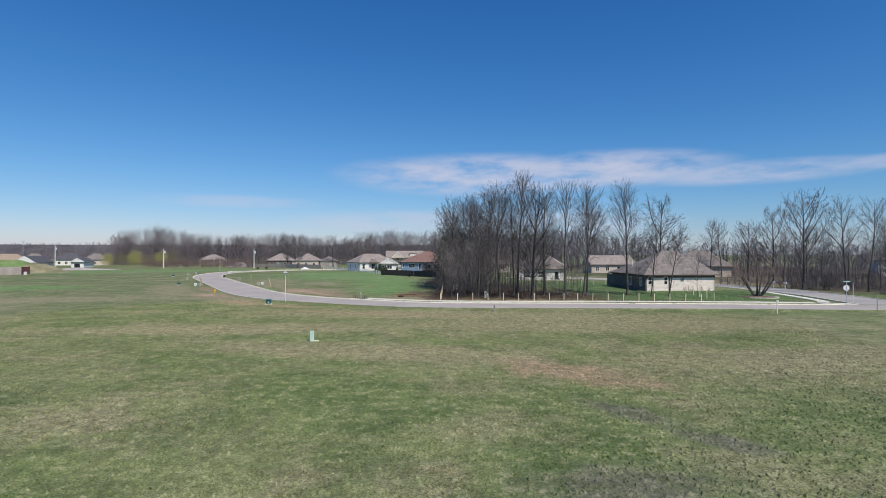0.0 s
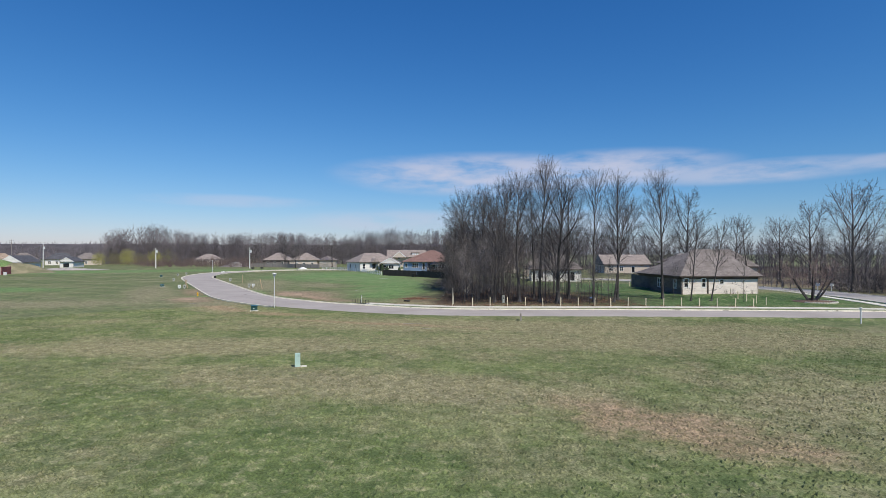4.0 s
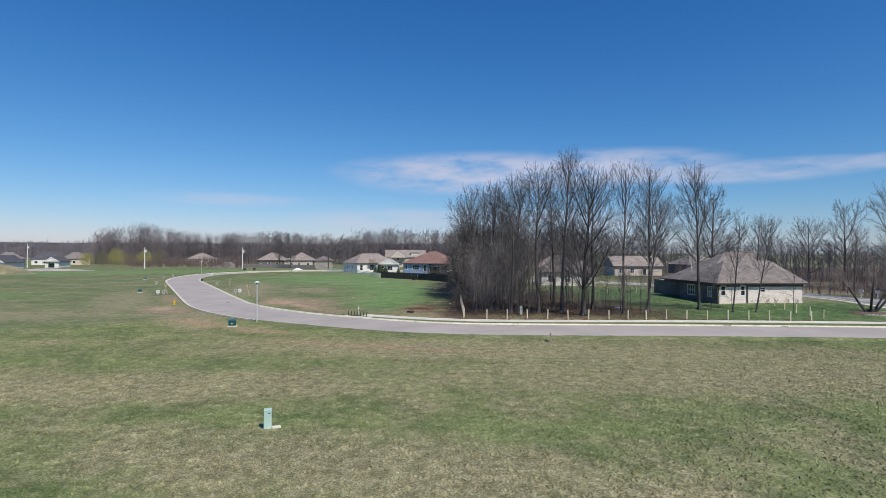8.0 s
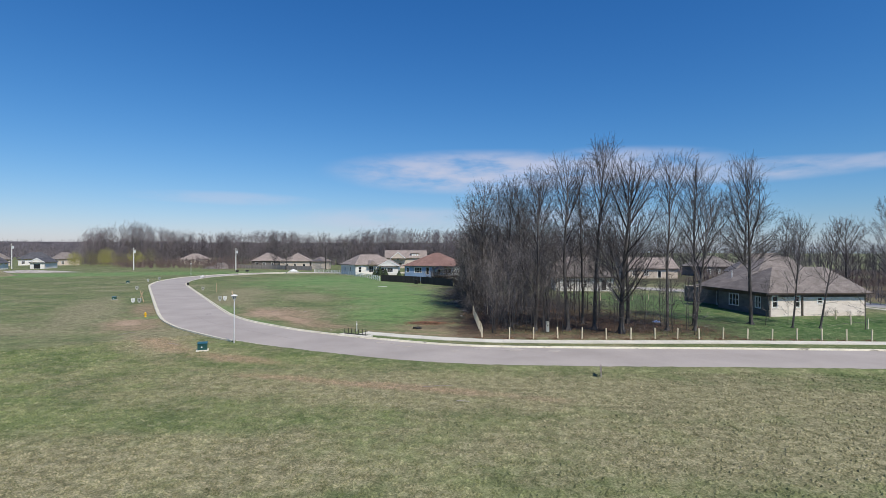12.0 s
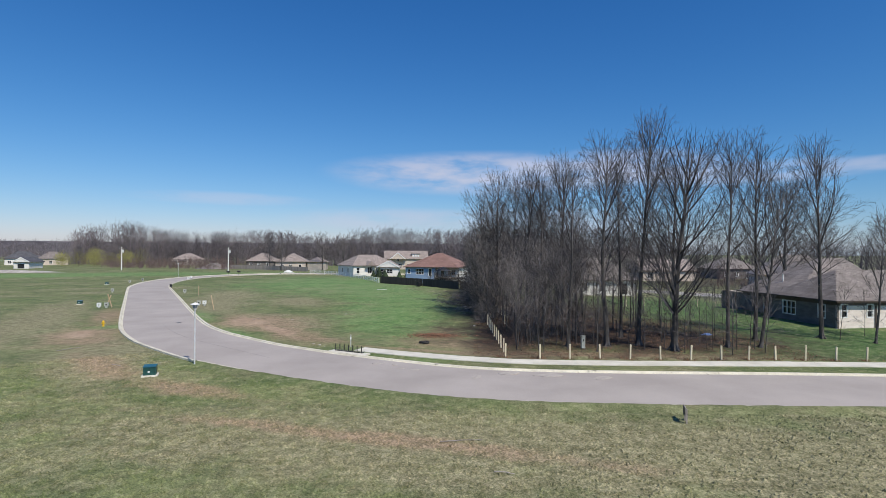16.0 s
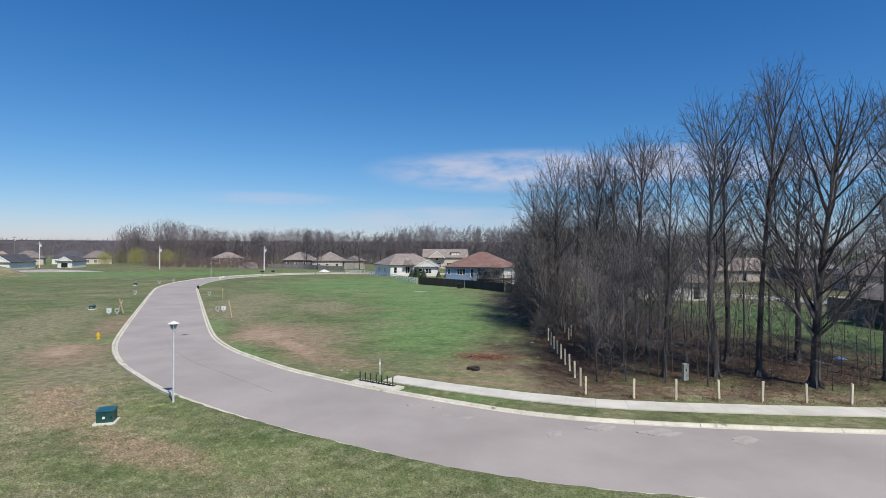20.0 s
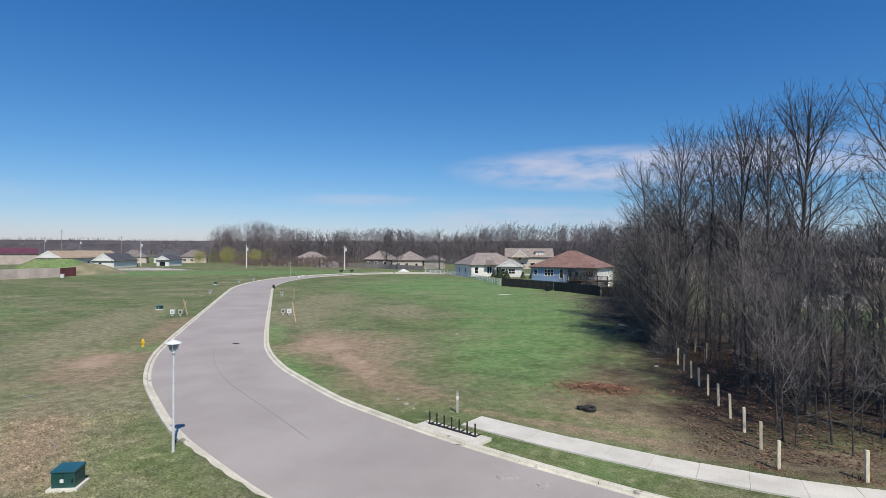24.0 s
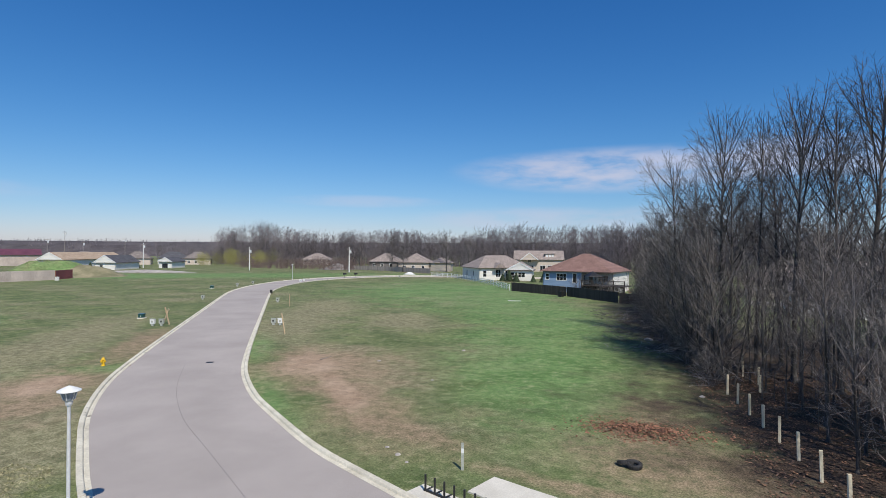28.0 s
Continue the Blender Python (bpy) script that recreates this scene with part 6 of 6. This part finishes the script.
part("cap", box(BM(), -0.165, 0.165, -0.135, 0.135, 0.93, 1.0, 0.02), M["box_grey"], gp)
part("hatch", box(BM(), -0.05, 0.05, -0.135, -0.115, 0.55, 0.72), M["black_steel"], gp)
tp = heap("tarp", (40.4, 93.9), 0.8, 0.5, 0.24, 10, M["tarp"], "crumpled pale blue tarpaulin on the leaf litter", "tarpaulin")

# silt and clods lying in the gutters
for x, y, r, turn in ((-17.2, 93.6, 0.35, 125), (-15.2, 90.9, 0.25, 125), (-20.4, 97.9, 0.3, 123), (-24.5, 103.9, 0.22, 123), (-28.6, 109.8, 0.25, 123), (-11.5, 98.6, 0.4, 123), (-13.6, 101.6, 0.25, 123), (-18.2, 108.6, 0.3, 123), (-23.0, 115.8, 0.25, 123), (-47.0, 138.0, 0.7, 123), (-45.8, 148.2, 0.5, 123)):
    heap("silt_patch", (x, y), r * 1.6, r * 0.45, 0.10, turn, M["soil"], "dark dried silt lying in the gutter", "silt")
for x, y, r, turn in ((23.4, 75.0, 1.1, 12), (26.5, 74.6, 0.9, 30), (20.9, 75.3, 0.85, 20), (13.9, 76.1, 0.35, 0), (14.9, 75.8, 0.45, 30), (18.8, 74.1, 0.6, 60), (12.1, 77.5, 0.5, 10), (13.3, 77.2, 0.4, 80)):
    bm = BM()
    rim = []
    for k in range(22):
        a = math.tau * k / 22
        q = r * (0.75 + 0.5 * noise.noise((math.cos(a) * 1.7 + x, math.sin(a) * 1.7 + y, 1)))
        rim.append((q * math.cos(a), q * 0.55 * math.sin(a)))
    hi, lo = [bm.verts.new((*p, 0.082)) for p in rim], [bm.verts.new((*p, 0.03)) for p in rim]
    bm.faces.new(hi)
    for k in range(22):
        bm.faces.new((lo[k], lo[(k + 1) % 22], hi[(k + 1) % 22], hi[k]))
    sp = part("concrete_spill", bm, M["spill"], None, "thin pale smear of dried concrete on the asphalt")
    sp.matrix_basis = pose(x, y, 0, 0, 0, turn)
    tagged(sp, "", "spill", "dried spills on the street")
bn = thing("drain_marker", (-45.6, 149.6), 30, "small black drain marker at the bend of the kerb", "marker")
part("body", box(BM(), -0.22, 0.22, -0.2, 0.2, -0.05, 0.7, 0.05), M["black_steel"], bn)
bn = thing("waste_bin", (5.0, 161.5), -30, "dark waste bin standing before the board fence", "bin")
part("body", box(BM(), -0.35, 0.35, -0.35, 0.35, -0.05, 0.9, 0.05), M["black_steel"], bn)
part("lid", box(BM(), -0.4, 0.4, -0.4, 0.4, 0.9, 1.0, 0.04), M["rubber"], bn)
bn = thing("loose_board", (-1.2, 150.5), 8, "white board lying on the grass", "board")
part("plank", box(BM(), -1.0, 1.0, -0.14, 0.14, 0.0, 0.06, 0.01), M["white_paint"], bn)

# ---- short grass of the near field: low uneven clumps and loose blades ----
gr = np.random.default_rng(3)


def ground_height(px, py):
    """The ground sheet's height at many places, between its corners."""
    gz_grid = np.array([v[2] for v in sheet]).reshape(len(gy), len(gx))
    ax, ay = np.array(gx), np.array(gy)
    i, j = np.searchsorted(ax, px) - 1, np.searchsorted(ay, py) - 1
    u, v = (px - ax[i]) / (ax[i + 1] - ax[i]), (py - ay[j]) / (ay[j + 1] - ay[j])
    return (gz_grid[j, i] * (1 - u) + gz_grid[j, i + 1] * u) * (1 - v) + (gz_grid[j + 1, i] * (1 - u) + gz_grid[j + 1, i + 1] * u) * v


def on_field(px, py, margin):
    """Which places lie on the field side of the street."""
    lp, ln = lane[::2], normals(lane)[::2]
    near = np.empty(len(px), bool)
    for k in range(0, len(px), 4000):
        q = np.stack([px[k:k + 4000], py[k:k + 4000]], 1)
        d2 = ((q[:, None, :] - lp[None]) ** 2).sum(2)
        m = d2.argmin(1)
        near[k:k + 4000] = ((q - lp[m]) * ln[m]).sum(1) > HALF + margin
    return near


cx, cy = gr.uniform(-26, 56, 150000), gr.uniform(13, 92, 150000)
keep = (np.hypot((cx - 17) / 42, (cy - 48) / 38) < 1) & on_field(cx, cy, 0.7)
cx, cy = cx[keep], cy[keep]
n = len(cx)
base = ground_height(cx, cy)
size, tall = gr.uniform(0.06, 0.17, n), gr.uniform(0.02, 0.095, n)
V = np.zeros((n, 6, 3))
for k in range(5):
    a = math.tau * k / 5 + gr.uniform(-0.4, 0.4, n)
    r = size * gr.uniform(0.7, 1.3, n)
    V[:, k, 0], V[:, k, 1], V[:, k, 2] = cx + r * np.cos(a), cy + r * np.sin(a), base - 0.012
V[:, 5, 0], V[:, 5, 1], V[:, 5, 2] = cx + gr.normal(0, 0.03, n), cy + gr.normal(0, 0.03, n), base + tall
F = np.array([(k, (k + 1) % 5, 5) for k in range(5)])
clump_me = bpy.data.meshes.new("grass_clumps")
clump_me.from_pydata(V.reshape(-1, 3).tolist(), [], (np.arange(n)[:, None, None] * 6 + F[None]).reshape(-1, 3).tolist())
clump_me.materials.append(M["lawn"])
tagged(new("grass_clumps", clump_me), "low uneven clumps of mown green and straw-coloured grass", "grass", "", "stuff")

cx, cy = gr.uniform(-4, 52, 34000), gr.uniform(14, 69, 34000)
keep = (np.hypot(cx - 24, cy - 40) < 40) & on_field(cx, cy, 0.5)
cx, cy = cx[keep], cy[keep]
n = len(cx)
base = ground_height(cx, cy)
V = np.zeros((n, 6, 3))
for b in range(2):
    a, h, lx, ly = gr.uniform(0, math.tau, n), gr.uniform(0.03, 0.085, n), gr.normal(0, 0.035, n), gr.normal(0, 0.035, n)
    ox, oy = gr.normal(0, 0.02, n), gr.normal(0, 0.02, n)
    for k, sgn in ((0, -1), (1, 1)):
        V[:, b * 3 + k, 0], V[:, b * 3 + k, 1], V[:, b * 3 + k, 2] = cx + ox + sgn * 0.013 * np.cos(a), cy + oy + sgn * 0.013 * np.sin(a), base - 0.02
    V[:, b * 3 + 2, 0], V[:, b * 3 + 2, 1], V[:, b * 3 + 2, 2] = cx + ox + lx, cy + oy + ly, base + h
grass_me = bpy.data.meshes.new("grass")
grass_me.from_pydata(V.reshape(-1, 3).tolist(), [], np.arange(n * 6).reshape(-1, 3).tolist())
M["blade"] = mat("blade", (0.07, 0.11, 0.035), (0.20, 0.19, 0.085), 0.25, 2.5, 0.9, 0, grain=0.2, island=0.45)
grass_me.materials.append(M["blade"])
tagged(new("grass", grass_me), "short green and straw-coloured grass blades of the near field", "grass", "", "stuff")
